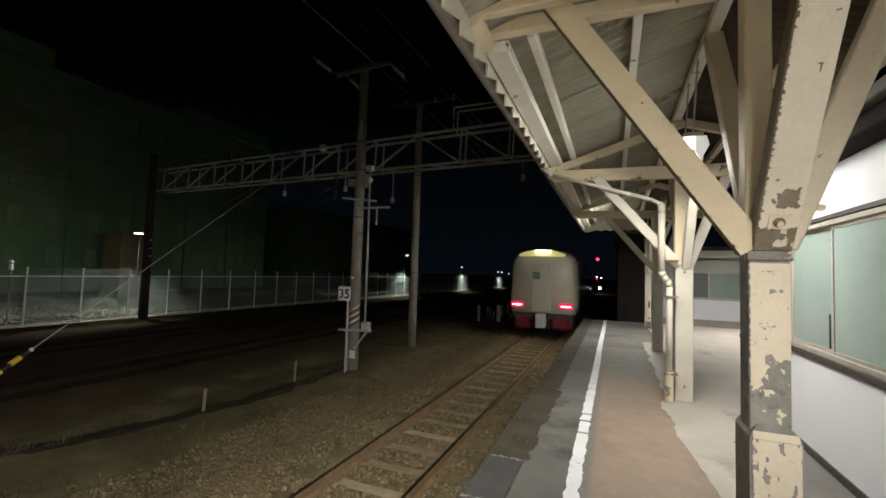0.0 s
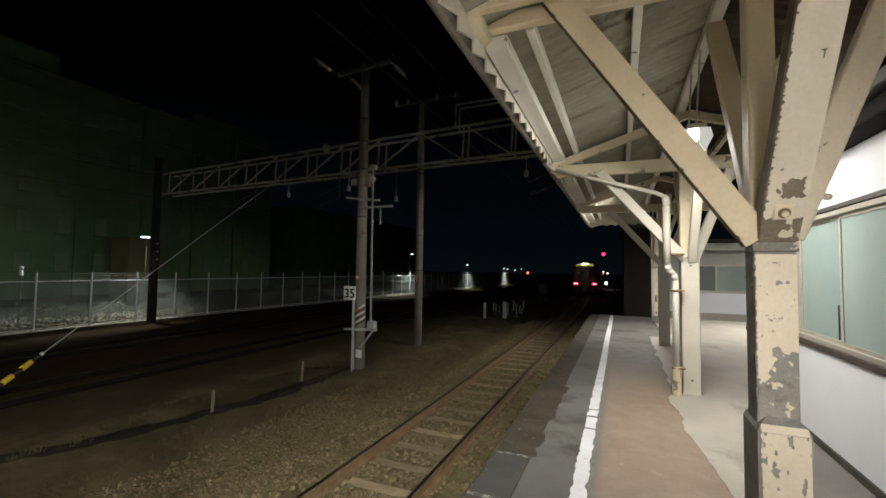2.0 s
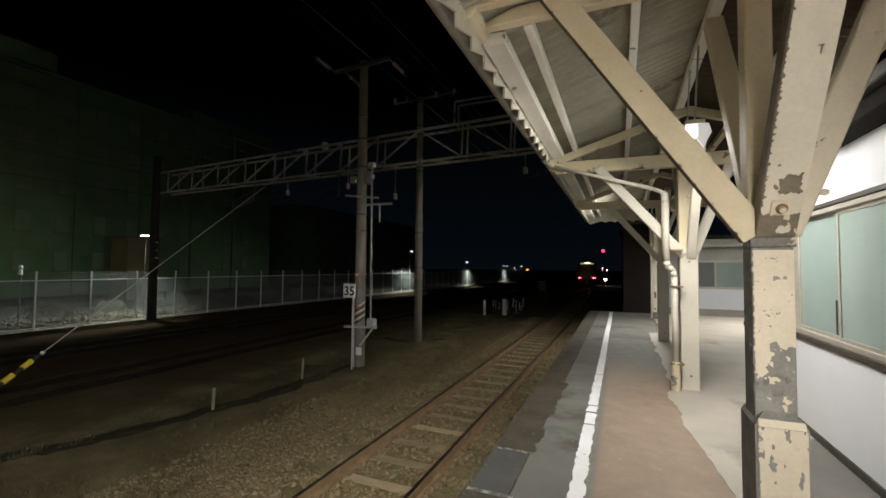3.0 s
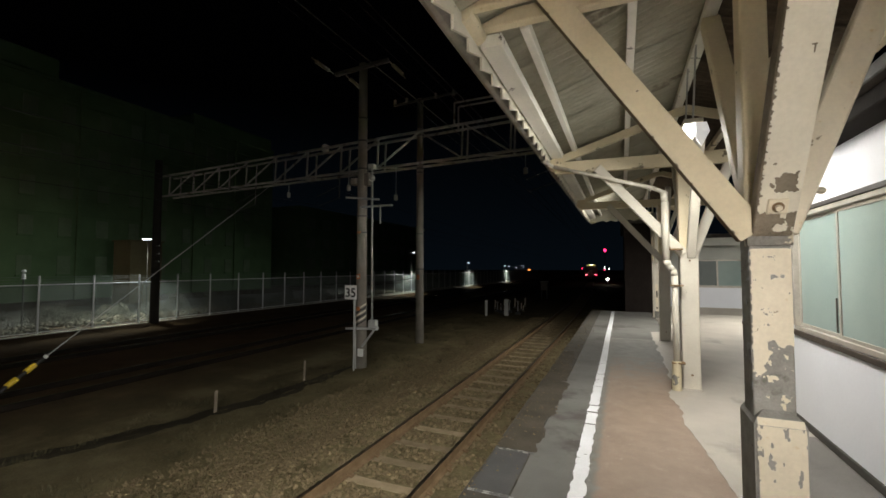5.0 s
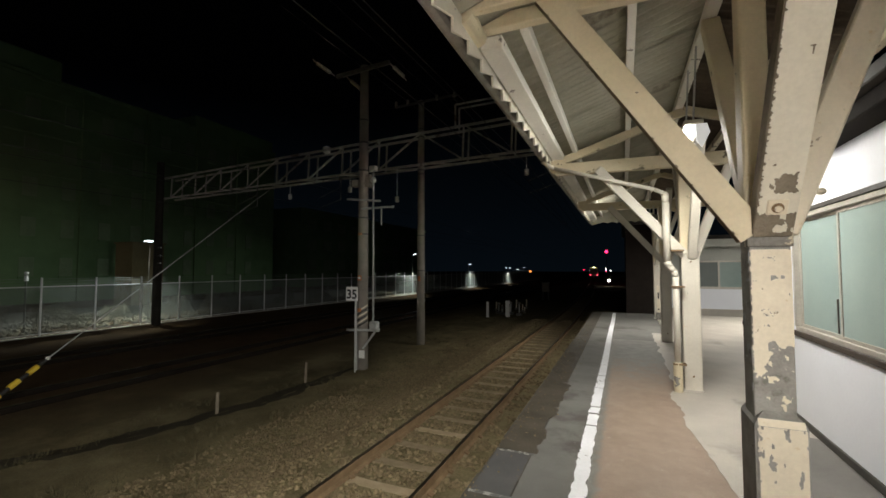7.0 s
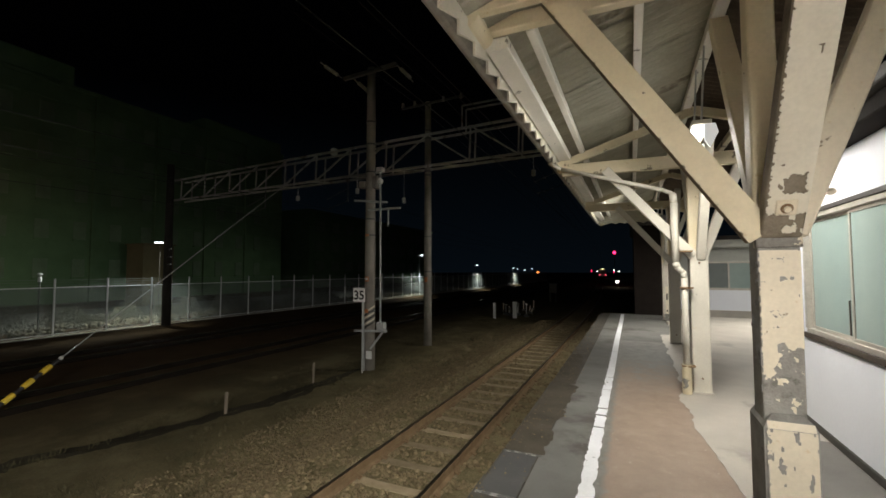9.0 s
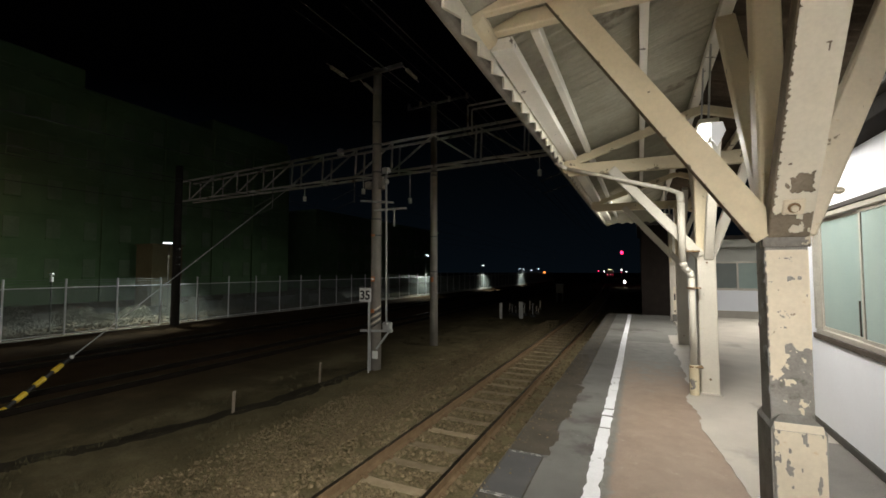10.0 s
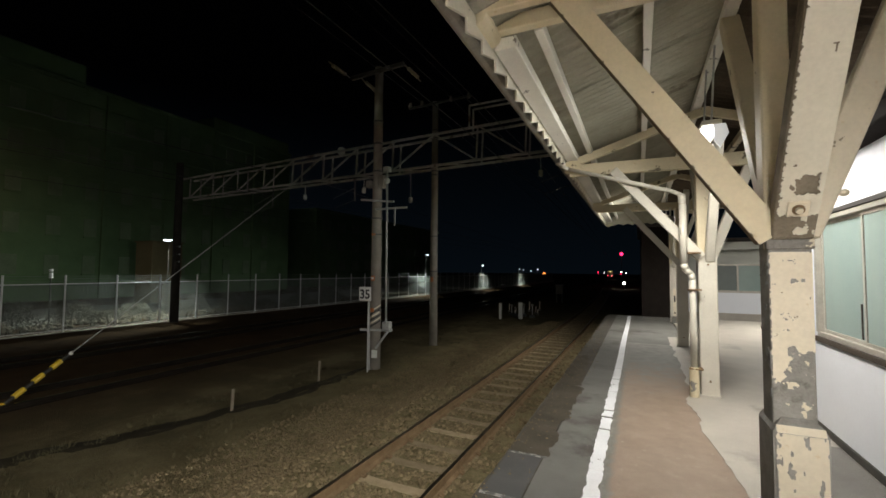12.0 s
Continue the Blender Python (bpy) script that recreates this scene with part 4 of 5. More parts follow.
# tube lamps under the ridge, the one at y 13.4 added
def tube_lamp(y):
    x = LAMP_X
    t = thing("platform_lamp", (x, y, 3.2), "white fluorescent platform lamp hung under the canopy ridge", "lamp", "platform lamps")
    part("housing", B((x - 0.06, y - 0.42, 3.258), (x + 0.12, y + 0.42, 3.305), 0.008), CREAM_PALE, t, "white lamp housing")
    part("lamp_tube", B((x - 0.05, y - 0.38, 3.158), (x + 0.043, y + 0.38, 3.255), 0.012), TUBE, t, "glowing tube cover")
    for s in (-0.405, 0.385):
        bm = bmesh.new()
        v = [bm.verts.new((x + px, y + s + d, pz)) for d in (0, 0.02) for px, pz in ((0.05, 3.257), (0.15, 3.257), (0.175, 3.16), (0.10, 3.01), (0.05, 3.09))]
        for i in range(5):
            bm.faces.new((v[i], v[(i + 1) % 5], v[5 + (i + 1) % 5], v[5 + i]))
        bm.faces.new(v[:5])
        bm.faces.new(v[5:][::-1])
        bmesh.ops.recalc_face_normals(bm, faces=bm.faces)
        part("end_cover", bm, DIFFUSER, t, "white translucent end cover")
    for s in (-0.3, 0.3):
        part("hanger", tube(bmesh.new(), (x + 0.04, y + s, 3.30), (x + 0.09, y + s, 4.20), 0.010, 8), STEEL, t)
    return t


for ly, watts in TUBES:
    tube_lamp(ly)


# ---- station house beside the platform ----
WX = 1.82
house = thing("station_house", (WX, 3, 0), "white-painted station house with aluminium sliding windows", "building", kind="structure")
Y0, Y1, WIN0, WIN1, SILL, TOP = -14.0, 6.75, 2.2, 6.12, 1.05, 2.36
for n, lo, hi in (("wall", (WX, Y0, 0.09), (WX + 0.15, Y1, SILL)), ("wall", (WX, Y0, TOP), (WX + 0.15, Y1, 2.86)), ("wall", (WX, WIN1, SILL), (WX + 0.15, Y1, TOP)),
                  ("wall", (WX, Y0, SILL), (WX + 0.15, WIN0, TOP)), ("end_wall", (WX + 0.15, Y1 - 0.15, 0.09), (9, Y1, 2.86))):
    part(n, B(lo, hi), WHITE_WALL, house, "smooth white painted wall")
part("plinth", B((WX - 0.012, Y0, 0.0), (9, Y1 + 0.012, 0.09), 0.01), DARK_TRIM, house, "dark base trim")
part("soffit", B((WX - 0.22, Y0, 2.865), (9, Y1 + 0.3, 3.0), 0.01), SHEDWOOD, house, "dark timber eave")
part("roof", B((WX - 0.30, Y0, 3.0), (9.2, Y1 + 0.4, 3.10), 0.01), DARK_TRIM, house)
part("room_back", B((3.2, Y0, 0.0), (3.3, Y1 - 0.15, 2.86)), GREY_WALL, house)
win = part("window", B((WX - 0.004, WIN0, SILL + 0.0), (WX + 0.10, WIN1, SILL + 0.05), 0.004), ALU, house, "wide aluminium sliding window with frosted panes")
part("frame_top", B((WX - 0.015, WIN0, TOP - 0.05), (WX + 0.10, WIN1, TOP), 0.004), ALU, win)
part("frame_side", B((WX - 0.015, WIN1 - 0.05, SILL + 0.05), (WX + 0.10, WIN1, TOP - 0.05), 0.004), ALU, win)
part("frame_side", B((WX - 0.015, WIN0, SILL + 0.05), (WX + 0.10, WIN0 + 0.05, TOP - 0.05), 0.004), ALU, win)
part("sill", B((WX - 0.022, WIN0 - 0.05, SILL - 0.06), (WX + 0.02, WIN1 + 0.05, SILL - 0.001), 0.006), SILLBROWN, win, "dark projecting sill")
part("head_trim", B((WX - 0.03, WIN0 - 0.05, TOP + 0.001), (WX + 0.02, WIN1 + 0.05, TOP + 0.045), 0.004), DARK_TRIM, win, "dark window head")
cuts = [WIN0 + 0.05, 3.55, 5.06, WIN1 - 0.05]
for i, (a, b) in enumerate(zip(cuts, cuts[1:])):
    off = 0.028 if i % 2 else 0.052
    bm = bmesh.new()
    for lo, hi in (((WX + off - 0.012, a, SILL + 0.05), (WX + off + 0.012, b, SILL + 0.085)), ((WX + off - 0.012, a, TOP - 0.085), (WX + off + 0.012, b, TOP - 0.05)),
                   ((WX + off - 0.012, a, SILL + 0.085), (WX + off + 0.012, a + 0.035, TOP - 0.085)), ((WX + off - 0.012, b - 0.035, SILL + 0.085), (WX + off + 0.012, b, TOP - 0.085))):
        box(bm, lo, hi)
    part("sash", bm, ALU, win)
    part("pane", B((WX + off - 0.003, a + 0.03, SILL + 0.08), (WX + off + 0.003, b - 0.03, TOP - 0.08)), FROST, win, "frosted greenish pane")
part("sash_pull", B((WX + 0.006, 5.085, SILL + 0.10), (WX + 0.017, 5.10, SILL + 0.42)), DARK_TRIM, win, "dark sash pull")

# wing across the end of the passage
wing = thing("station_wing", (4.5, 20.7, 0), "grey and white station wing with sliding windows across the passage", "building", kind="structure")
WY = 20.7
for lo, hi, mat in (((1.6, WY, 0.10), (13, WY + 0.15, 0.93), WHITE_WALL), ((1.6, WY, 0.93), (2.85, WY + 0.15, 2.10), GREY_WALL), ((5.2, WY, 0.93), (13, WY + 0.15, 2.10), GREY_WALL), ((1.6, WY, 2.10), (13, WY + 0.15, 2.95), GREY_WALL)):
    part("wall", B(lo, hi), mat, wing)
part("base_course", B((1.6, WY - 0.05, -0.3), (13, WY + 0.15, 0.10), 0.01), PALE_FLOOR, wing, "pale concrete base")
part("eave", B((1.2, WY - 0.9, 2.95), (13, WY + 3.5, 3.12), 0.01), DARK_TRIM, wing)
part("canopy_lip", B((1.2, WY - 1.0, 2.66), (13, WY - 0.95, 2.95)), GREY_WALL, wing, "pale eave fascia")
part("back_wall", B((1.6, WY + 3.3, -0.3), (13, WY + 3.45, 2.95)), GREY_WALL, wing)
w2 = part("window", B((2.85, WY + 0.02, 0.93), (5.2, WY + 0.12, 1.02)), ALU, wing, "sliding window with pale blinds")
part("frame_top", B((2.85, WY + 0.02, 2.04), (5.2, WY + 0.12, 2.10)), ALU, w2)
for x in (2.85, 3.62, 5.14):
    part("mullion", B((x, WY + 0.02, 1.02), (x + 0.06, WY + 0.12, 2.04)), ALU, w2)
part("pane", B((2.91, WY + 0.06, 1.02), (3.62, WY + 0.07, 2.04)), DARK_PANE, w2)
part("pane", B((3.68, WY + 0.05, 1.02), (5.14, WY + 0.06, 2.04)), FROST, w2)

# conduit on the third column and a small insulator on the old strut
conduit = thing("cable_conduit", (0.63, 11.38, 2.1), "thin pale cable conduit with a junction box by the column", "conduit")
part("pipe", tube(bmesh.new(), (0.70, 11.44, 2.10), (0.70, 11.44, 3.30), 0.018, 8), CREAM_PALE, conduit)
part("junction_box", B((0.62, 11.38, 2.86), (0.78, 11.47, 3.08), 0.01), GUTTER, conduit, "grey junction box")
part("elbow", tube(bmesh.new(), (0.70, 11.44, 2.10), (0.86, 11.52, 2.02), 0.018, 8), CREAM_PALE, conduit)
knob = thing("knob_insulator", (1.09, 3.10, 2.2), "small dusty knob insulator on the strut", "insulator")
smooth(part("knob", ball(bmesh.new(), (1.068, 3.125, 2.205), 0.027, 12, 0.8), CREAM_THICK, knob))
part("screw", tube(bmesh.new(), (0.985, 3.125, 2.215), (1.06, 3.125, 2.205), 0.014, 8), RAIL, knob)


# dark shed at the end of the platform
shed = thing("trackside_shed", (0.8, 19, 0), "unlit dark timber shed beyond the platform canopy", "shed")
for i in range(12):
    x = 0.10 + 0.13 * i
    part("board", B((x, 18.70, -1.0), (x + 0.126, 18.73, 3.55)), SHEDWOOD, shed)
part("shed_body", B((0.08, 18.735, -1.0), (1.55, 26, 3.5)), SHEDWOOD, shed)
part("roof", B((-0.05, 18.5, 3.55), (1.7, 26.2, 3.65), 0.01), DARK_TRIM, shed)
tag = thing("warning_plate", (1.12, 16.7, 0.2), "narrow pale yellow plate with dark marks on a post", "sign")
part("plate", B((1.06, 16.66, 0.23), (1.15, 16.68, 1.18), 0.003), CREAM_THICK, tag)
for z in (0.32, 0.72):
    part("mark", B((1.08, 16.652, z), (1.13, 16.662, z + (0.06 if z < 0.5 else 0.22))), SIGNBLACK, tag)
part("foot", B((1.03, 16.6, 0.0), (1.18, 16.78, 0.24), 0.01), CONCRETE, tag)


# ---- poles and the overhead line ----
def pole(name, x, y, top, r0, r1, label, mat=None):
    p = thing(name, (x, y, GROUND_Z), label, "pole", "overhead line poles")
    smooth(part("shaft", tube(bmesh.new(), (x, y, GROUND_Z - 0.3), (x, y, top), r0, 24, r1), mat or POLE, p))
    return p


P1, Q1 = (-6.76, 10.12), (-6.91, 14.15)
pole1 = pole("line_pole", *P1, 7.6, 0.165, 0.115, "concrete line pole with cross-arms, tags and a switch rod")
for z in (6.0, 5.35, 4.55, 3.2, 2.74, 0.60):
    part("band", tube(bmesh.new(), (P1[0], P1[1], z - 0.02), (P1[0], P1[1], z + 0.02), 0.172 - 0.0045 * z, 20), DARKSTEEL, pole1)
part("cross_arm", beam(bmesh.new(), (-7.62, 9.98, 7.38), (-5.85, 9.98, 7.48), 0.09, 0.11, 0.006), DARKSTEEL, pole1)
for x, z, way, drop in ((-7.66, 7.40, -1, 0.02), (-7.30, 7.34, 1, -0.10), (-5.86, 7.47, 1, -0.04)):
    bm = bmesh.new()
    tube(bm, (x, 9.98 + way * 0.05, z), (x, 9.98 + way * 1.0, z + drop * 2), 0.016, 6)
    for k in range(5):
        ball(bm, (x, 9.98 + way * (0.30 + 0.12 * k), z + drop * (0.3 + 0.12 * k)), 0.062, 10, 0.9)
    smooth(part("insulator", bm, POLE, pole1, "strain insulator string along the wire"))
part("bracket_arm", beam(bmesh.new(), (-7.18, 9.94, 3.74), (-6.1, 9.94, 3.62), 0.05, 0.05), STEEL, pole1)
part("bracket_arm", beam(bmesh.new(), (-6.7, 9.94, 3.44), (-5.68, 9.94, 3.44), 0.05, 0.05), STEEL, pole1)
part("bracket_stay", beam(bmesh.new(), (-6.06, 9.94, 2.95), (-6.06, 9.94, 3.45), 0.03, 0.03), STEEL, pole1)
smooth(part("switch_rod", tube(bmesh.new(), (-6.30, 9.95, 0.34), (-6.33, 9.95, 4.50), 0.028, 10), STEEL, pole1, "long galvanised switch rod"))
part("switch_head", B((-6.45, 9.90, 4.48), (-6.25, 10.06, 4.62), 0.02), PORCELAIN, pole1, "pale switch head")
part("rod_insulator", ball(bmesh.new(), (-6.33, 9.95, 4.22), 0.085, 10), PORCELAIN, pole1, "pale insulator")
part("switch_box", B((-6.62, 9.98, 4.05), (-6.48, 10.2, 4.40), 0.01), POLE, pole1)
part("junction_box", B((-7.1, 10.0, 4.10), (-6.9, 10.2, 4.30), 0.02), POLE, pole1)
bm = bmesh.new()
box(bm, (-6.38, 9.86, 0.10), (-6.14, 10.02, 0.34), 0.02)
tube(bm, (-6.26, 9.86, 0.30), (-6.2, 9.80, 0.42), 0.03, 8)
ball(bm, (-6.12, 9.9, 0.12), 0.06, 8)
part("crank_box", bm, STEEL, pole1, "galvanised crank box")
part("bracket", beam(bmesh.new(), (-7.15, 9.95, 0.06), (-6.15, 9.95, 0.10), 0.05, 0.06), STEEL, pole1)
part("bracket", beam(bmesh.new(), (-6.62, 9.95, -0.42), (-6.22, 9.95, 0.08), 0.045, 0.045), STEEL, pole1)
for k in range(6):
    z = 0.02 + 0.085 * k
    bm = bmesh.new()
    n = 14
    ring = []
    for i in range(n + 1):
        a = math.pi + math.pi * i / n
        r = 0.168
        ring.append((P1[0] + r * math.cos(a), P1[1] + r * math.sin(a), z + 0.30 * i / n))
    for a, b in zip(ring, ring[1:]):
        bm.faces.new([bm.verts.new(c) for c in (a, b, (b[0], b[1], b[2] + 0.042), (a[0], a[1], a[2] + 0.042))])
    part("hazard_stripe", bm, CREAM_THICK if k % 2 else BLACKBAND, pole1, "slanting hazard stripe")
for z, s in ((1.51, 0.07), (0.62, 0.05), (2.74, 0.03)):
    part("tag", B((P1[0] - 0.055, P1[1] - 0.178 + 0.004 * z, z - s), (P1[0] + 0.065, P1[1] - 0.166 + 0.004 * z, z + s), 0.003), ORANGE, pole1, "small orange tag")
part("tag_plate", B((P1[0] - 0.03, P1[1] - 0.185, 1.48), (P1[0] + 0.04, P1[1] - 0.174, 1.54)), SIGNWHITE, pole1)
part("white_plate", B((-6.74, 9.92, -0.68), (-6.56, 9.94, -0.47), 0.003), SIGNWHITE, pole1, "small white plate")
part("ground_pipe", tube(bmesh.new(), (-6.80, 9.92, -1.15), (-6.83, 9.92, 0.88), 0.02, 8), STEEL, pole1)

sign = thing("speed_sign", (-6.77, 9.62, GROUND_Z), "white speed board reading 35 on a thin steel post", "sign")
part("post", tube(bmesh.new(), (-6.68, 9.66, GROUND_Z - 0.2), (-6.68, 9.66, 1.2), 0.022, 10), STEEL, sign)
part("board", B((-6.96, 9.615, 0.90), (-6.58, 9.635, 1.275), 0.006), SIGNWHITE, sign, "white board")
font = bpy.data.curves.new("digits", "FONT")
font.body, font.size, font.extrude, font.align_x = "35", 0.34, 0.002, "CENTER"
font.offset = 0.008
digits_text = new("digits", font)
digits_mesh = bpy.data.meshes.new_from_object(digits_text.evaluated_get(bpy.context.evaluated_depsgraph_get()))
bpy.data.objects.remove(digits_text)
digits_mesh.materials.append(SIGNBLACK)
digits = new("digits", digits_mesh)
digits.parent = sign
digits.matrix_basis = Matrix.Translation((0.0, 9.611 - 9.62, 0.965 - GROUND_Z)) @ pose(0, 0, 0, 90)

pole2 = pole("gantry_pole", *Q1, 8.1, 0.155, 0.11, "concrete gantry pole with steel bands and a tag")
for z in (7.0, 6.7, 5.45, 5.3, 3.0, 1.7):
    part("band", tube(bmesh.new(), (*Q1, z - 0.02), (*Q1, z + 0.02), 0.163 - 0.0045 * z, 20), DARKSTEEL, pole2)
part("tag", B((Q1[0] - 0.05, Q1[1] - 0.165, 1.32), (Q1[0] + 0.06, Q1[1] - 0.152, 1.5), 0.003), ORANGE, pole2, "small orange tag")
part("cross_arm", beam(bmesh.new(), (-7.95, 14.0, 7.95), (-5.4, 14.0, 8.05), 0.07, 0.07), DARKSTEEL, pole2)
for x in (-7.9, -7.4, -6.2, -5.5):
    bm = bmesh.new()
    ball(bm, (x, 14.0, 8.12), 0.06, 8)
    ball(bm, (x, 14.0, 8.02), 0.07, 8)
    part("insulator", bm, POLE, pole2, "grey insulator")
pole3 = pole("far_gantry_pole", -20.85, 13.55, 7.0, 0.20, 0.16, "gantry pole in front of the fence, coloured dark as a silhouette", POLESHADED)
for z in (2.05, 2.41, 2.80):
    bolt = part("step_bolt", tube(bmesh.new(), (-20.70, 13.45, z), (-20.42, 13.40, z), 0.02, 6), DARKSTEEL, pole3)
    # A pale ball stands in for the lamp's glint on each bolt.
    part("tip", ball(bmesh.new(), (-20.40, 13.395, z), 0.032, 8), FENCEPOST, bolt, "pale ball for the glint on the bolt")
yard_lamp = thing("street_lamp", (-22.05, 13.92, -0.9), "lit street lamp on a thin post behind the fence", "street lamp", "street lamps")
part("post", tube(bmesh.new(), (-22.05, 13.92, -0.95), (-22.05, 13.92, 3.16), 0.022, 10, 0.015), POLESHADED, yard_lamp)
part("head", B((-22.30, 13.72, 3.20), (-21.88, 14.02, 3.24), 0.01), STEEL, yard_lamp, "flat lamp head")
part("lens", B((-22.27, 13.75, 3.15), (-21.91, 13.99, 3.199), 0.01), COOLLAMP, yard_lamp, "glowing lens")

gantry = thing("catenary_gantry", (-8, 14.15, 5.6), "galvanised lattice gantry beam spanning the tracks", "gantry")
GY = 14.15


def chord_low(x):
    return 5.41 + 0.0225 * (x + 15.1)


def chord_top(x):
    return chord_low(x) + 1.07 + 0.012 * (x + 15.1)


for dy in (-0.28, 0.28):
    part("chord", beam(bmesh.new(), (-21, GY + dy, chord_low(-21)), (3.2, GY + dy, chord_low(3.2)), 0.075, 0.075), OLDSTEEL, gantry, "long steel angle")
    part("chord", beam(bmesh.new(), (-21, GY + dy, chord_top(-21)), (3.2, GY + dy, chord_top(3.2)), 0.075, 0.075), OLDSTEEL, gantry, "long steel angle")
for step, n in ((1.75, 5), (-1.7, 8)):
    for k in range(n):
        a, b = -6.9 + step * k, -6.9 + step * (k + 1)
        for dy in (-0.28, 0.28):
            part("web", beam(bmesh.new(), (b, GY + dy, chord_low(b)), (b + 0.05, GY + dy, chord_top(b)), 0.05, 0.05), OLDSTEEL, gantry)
        part("diagonal", beam(bmesh.new(), (a + 0.1, GY - 0.28, chord_top(a)), (b, GY - 0.28, chord_low(b)), 0.055, 0.05), OLDSTEEL, gantry)
for i in range(12):
    x = -20.5 + 2 * i
    part("lacing", beam(bmesh.new(), (x, GY - 0.28, chord_low(x)), (x + 1, GY + 0.28, chord_low(x + 1)), 0.04, 0.04), OLDSTEEL, gantry)
hoop = bmesh.new()
for dy in (-0.2, 0.2):
    beam(hoop, (-5.45, GY + dy, 6.85), (-5.45, GY + dy, 7.66), 0.05, 0.05)
    beam(hoop, (-5.45, GY + dy, 7.66), (-2.2, GY + dy, 7.72), 0.05, 0.05)
    beam(hoop, (-2.2, GY + dy, 6.9), (-2.2, GY + dy, 7.72), 0.05, 0.05)
part("wire_frame", hoop, OLDSTEEL, gantry, "raised steel frame for feeder wires")
for x, z0, l in ((-11.28, 6.78, 0.0), (-7.93, 5.6, 1.1), (-10.1, 5.45, 0.42), (-13.2, 5.4, 0.45), (-2.95, 5.6, 0.5)):
    bm = bmesh.new()
    if l:
        tube(bm, (x, GY, z0), (x, GY, z0 - l), 0.014, 6)
    for k in range(3):
        ball(bm, (x, GY, z0 - l - 0.07 * k), 0.085 if l else 0.16, 10, 0.6)
    smooth(part("insulator", bm, PORCELAIN, gantry, "pale hanging insulator"))
for xc in (TRACK_X, -11.55, -16.1):
    bm = bmesh.new()
    xa = xc + 1.0
    tube(bm, (xa, GY, chord_low(xa)), (xa, GY, 4.55), 0.025, 8)
    tube(bm, (xa, GY, 5.1), (xc - 0.1, GY, 4.72), 0.018, 8)
    tube(bm, (xa, GY, 4.6), (xc, GY, 4.32), 0.016, 8)
    part("registration_arm", bm, DARKSTEEL, gantry, "steady arm for the contact wire")


def wire(name, pts, r, label, mat=BLACKWIRE):
    bm = bmesh.new()
    for a, b in zip(pts, pts[1:]):
        tube(bm, a, b, r, 5)
    return single(name, bm, mat, label, "wire", "overhead wires")


for x, z, r in ((-5.35, 7.72, 0.017), (-6.25, 8.15, 0.013), (-7.45, 8.15, 0.011), (-3.9, 7.75, 0.013)):
    pts = [(x, -30, z + 0.3), (x, -10, z - 0.15), (x, 2, z - 0.12), (x, 14.15, z), (x - bend(40), 40, z - 0.5), (x - bend(64), 64, z)]
    wire("feeder_wire", pts, r, "dark feeder wire strung along the line")
for xc in (TRACK_X, -11.55, -16.1):
    wire("contact_wire", [(xc, -36, 4.3), (xc, 14.15, 4.3), (xc - bend(40), 40, 4.28), (xc - bend(64), 64, 4.15), (xc - bend(200), 200, 3.7)], 0.008, "thin contact wire over the track")
    wire("messenger_wire", [(xc, -36, 5.2), (xc, -11, 4.7), (xc, 14.15, 5.2), (xc - bend(40), 40, 4.75), (xc - bend(64), 64, 5.1), (xc - bend(200), 200, 4.7)], 0.009, "sagging messenger wire over the track")

# guy wire with its striped guard
GUYEND = Vector((-11.1, 3.79, -1.05))
A, Z = Vector((-13.6, 14.15, 5.69)), GUYEND
guy = thing("guy_wire", tuple(Z), "steel guy wire with a yellow and black striped guard", "guy wire")
part("wire", tube(bmesh.new(), A, Z, 0.013, 8), STEEL, guy)
d = Z - A
part("guard", tube(bmesh.new(), A + d * 0.872, A + d * 0.998, 0.036, 12), BLACKBAND, guy, "black guy guard")
for k in range(4):
    a = 0.8868 + 0.031 * k
    part("guard_band", tube(bmesh.new(), A + d * a, A + d * (a + 0.0165), 0.056, 12), YELLOW, guy, "yellow band")
ball_bm = ball(bmesh.new(), A + d * 0.868, 0.045, 10)
part("guard_cap", ball_bm, SIGNWHITE, guy)


# ---- fence along the yard ----
FX = -21.2
FENCE_Z = -0.90
footing = single("fence_footing", B((FX - 0.14, -12, -1.1), (FX + 0.14, 118, FENCE_Z + 0.03), 0.02), KERB, "pale concrete fence footing", "footing", kind="structure")
bay = 1.89


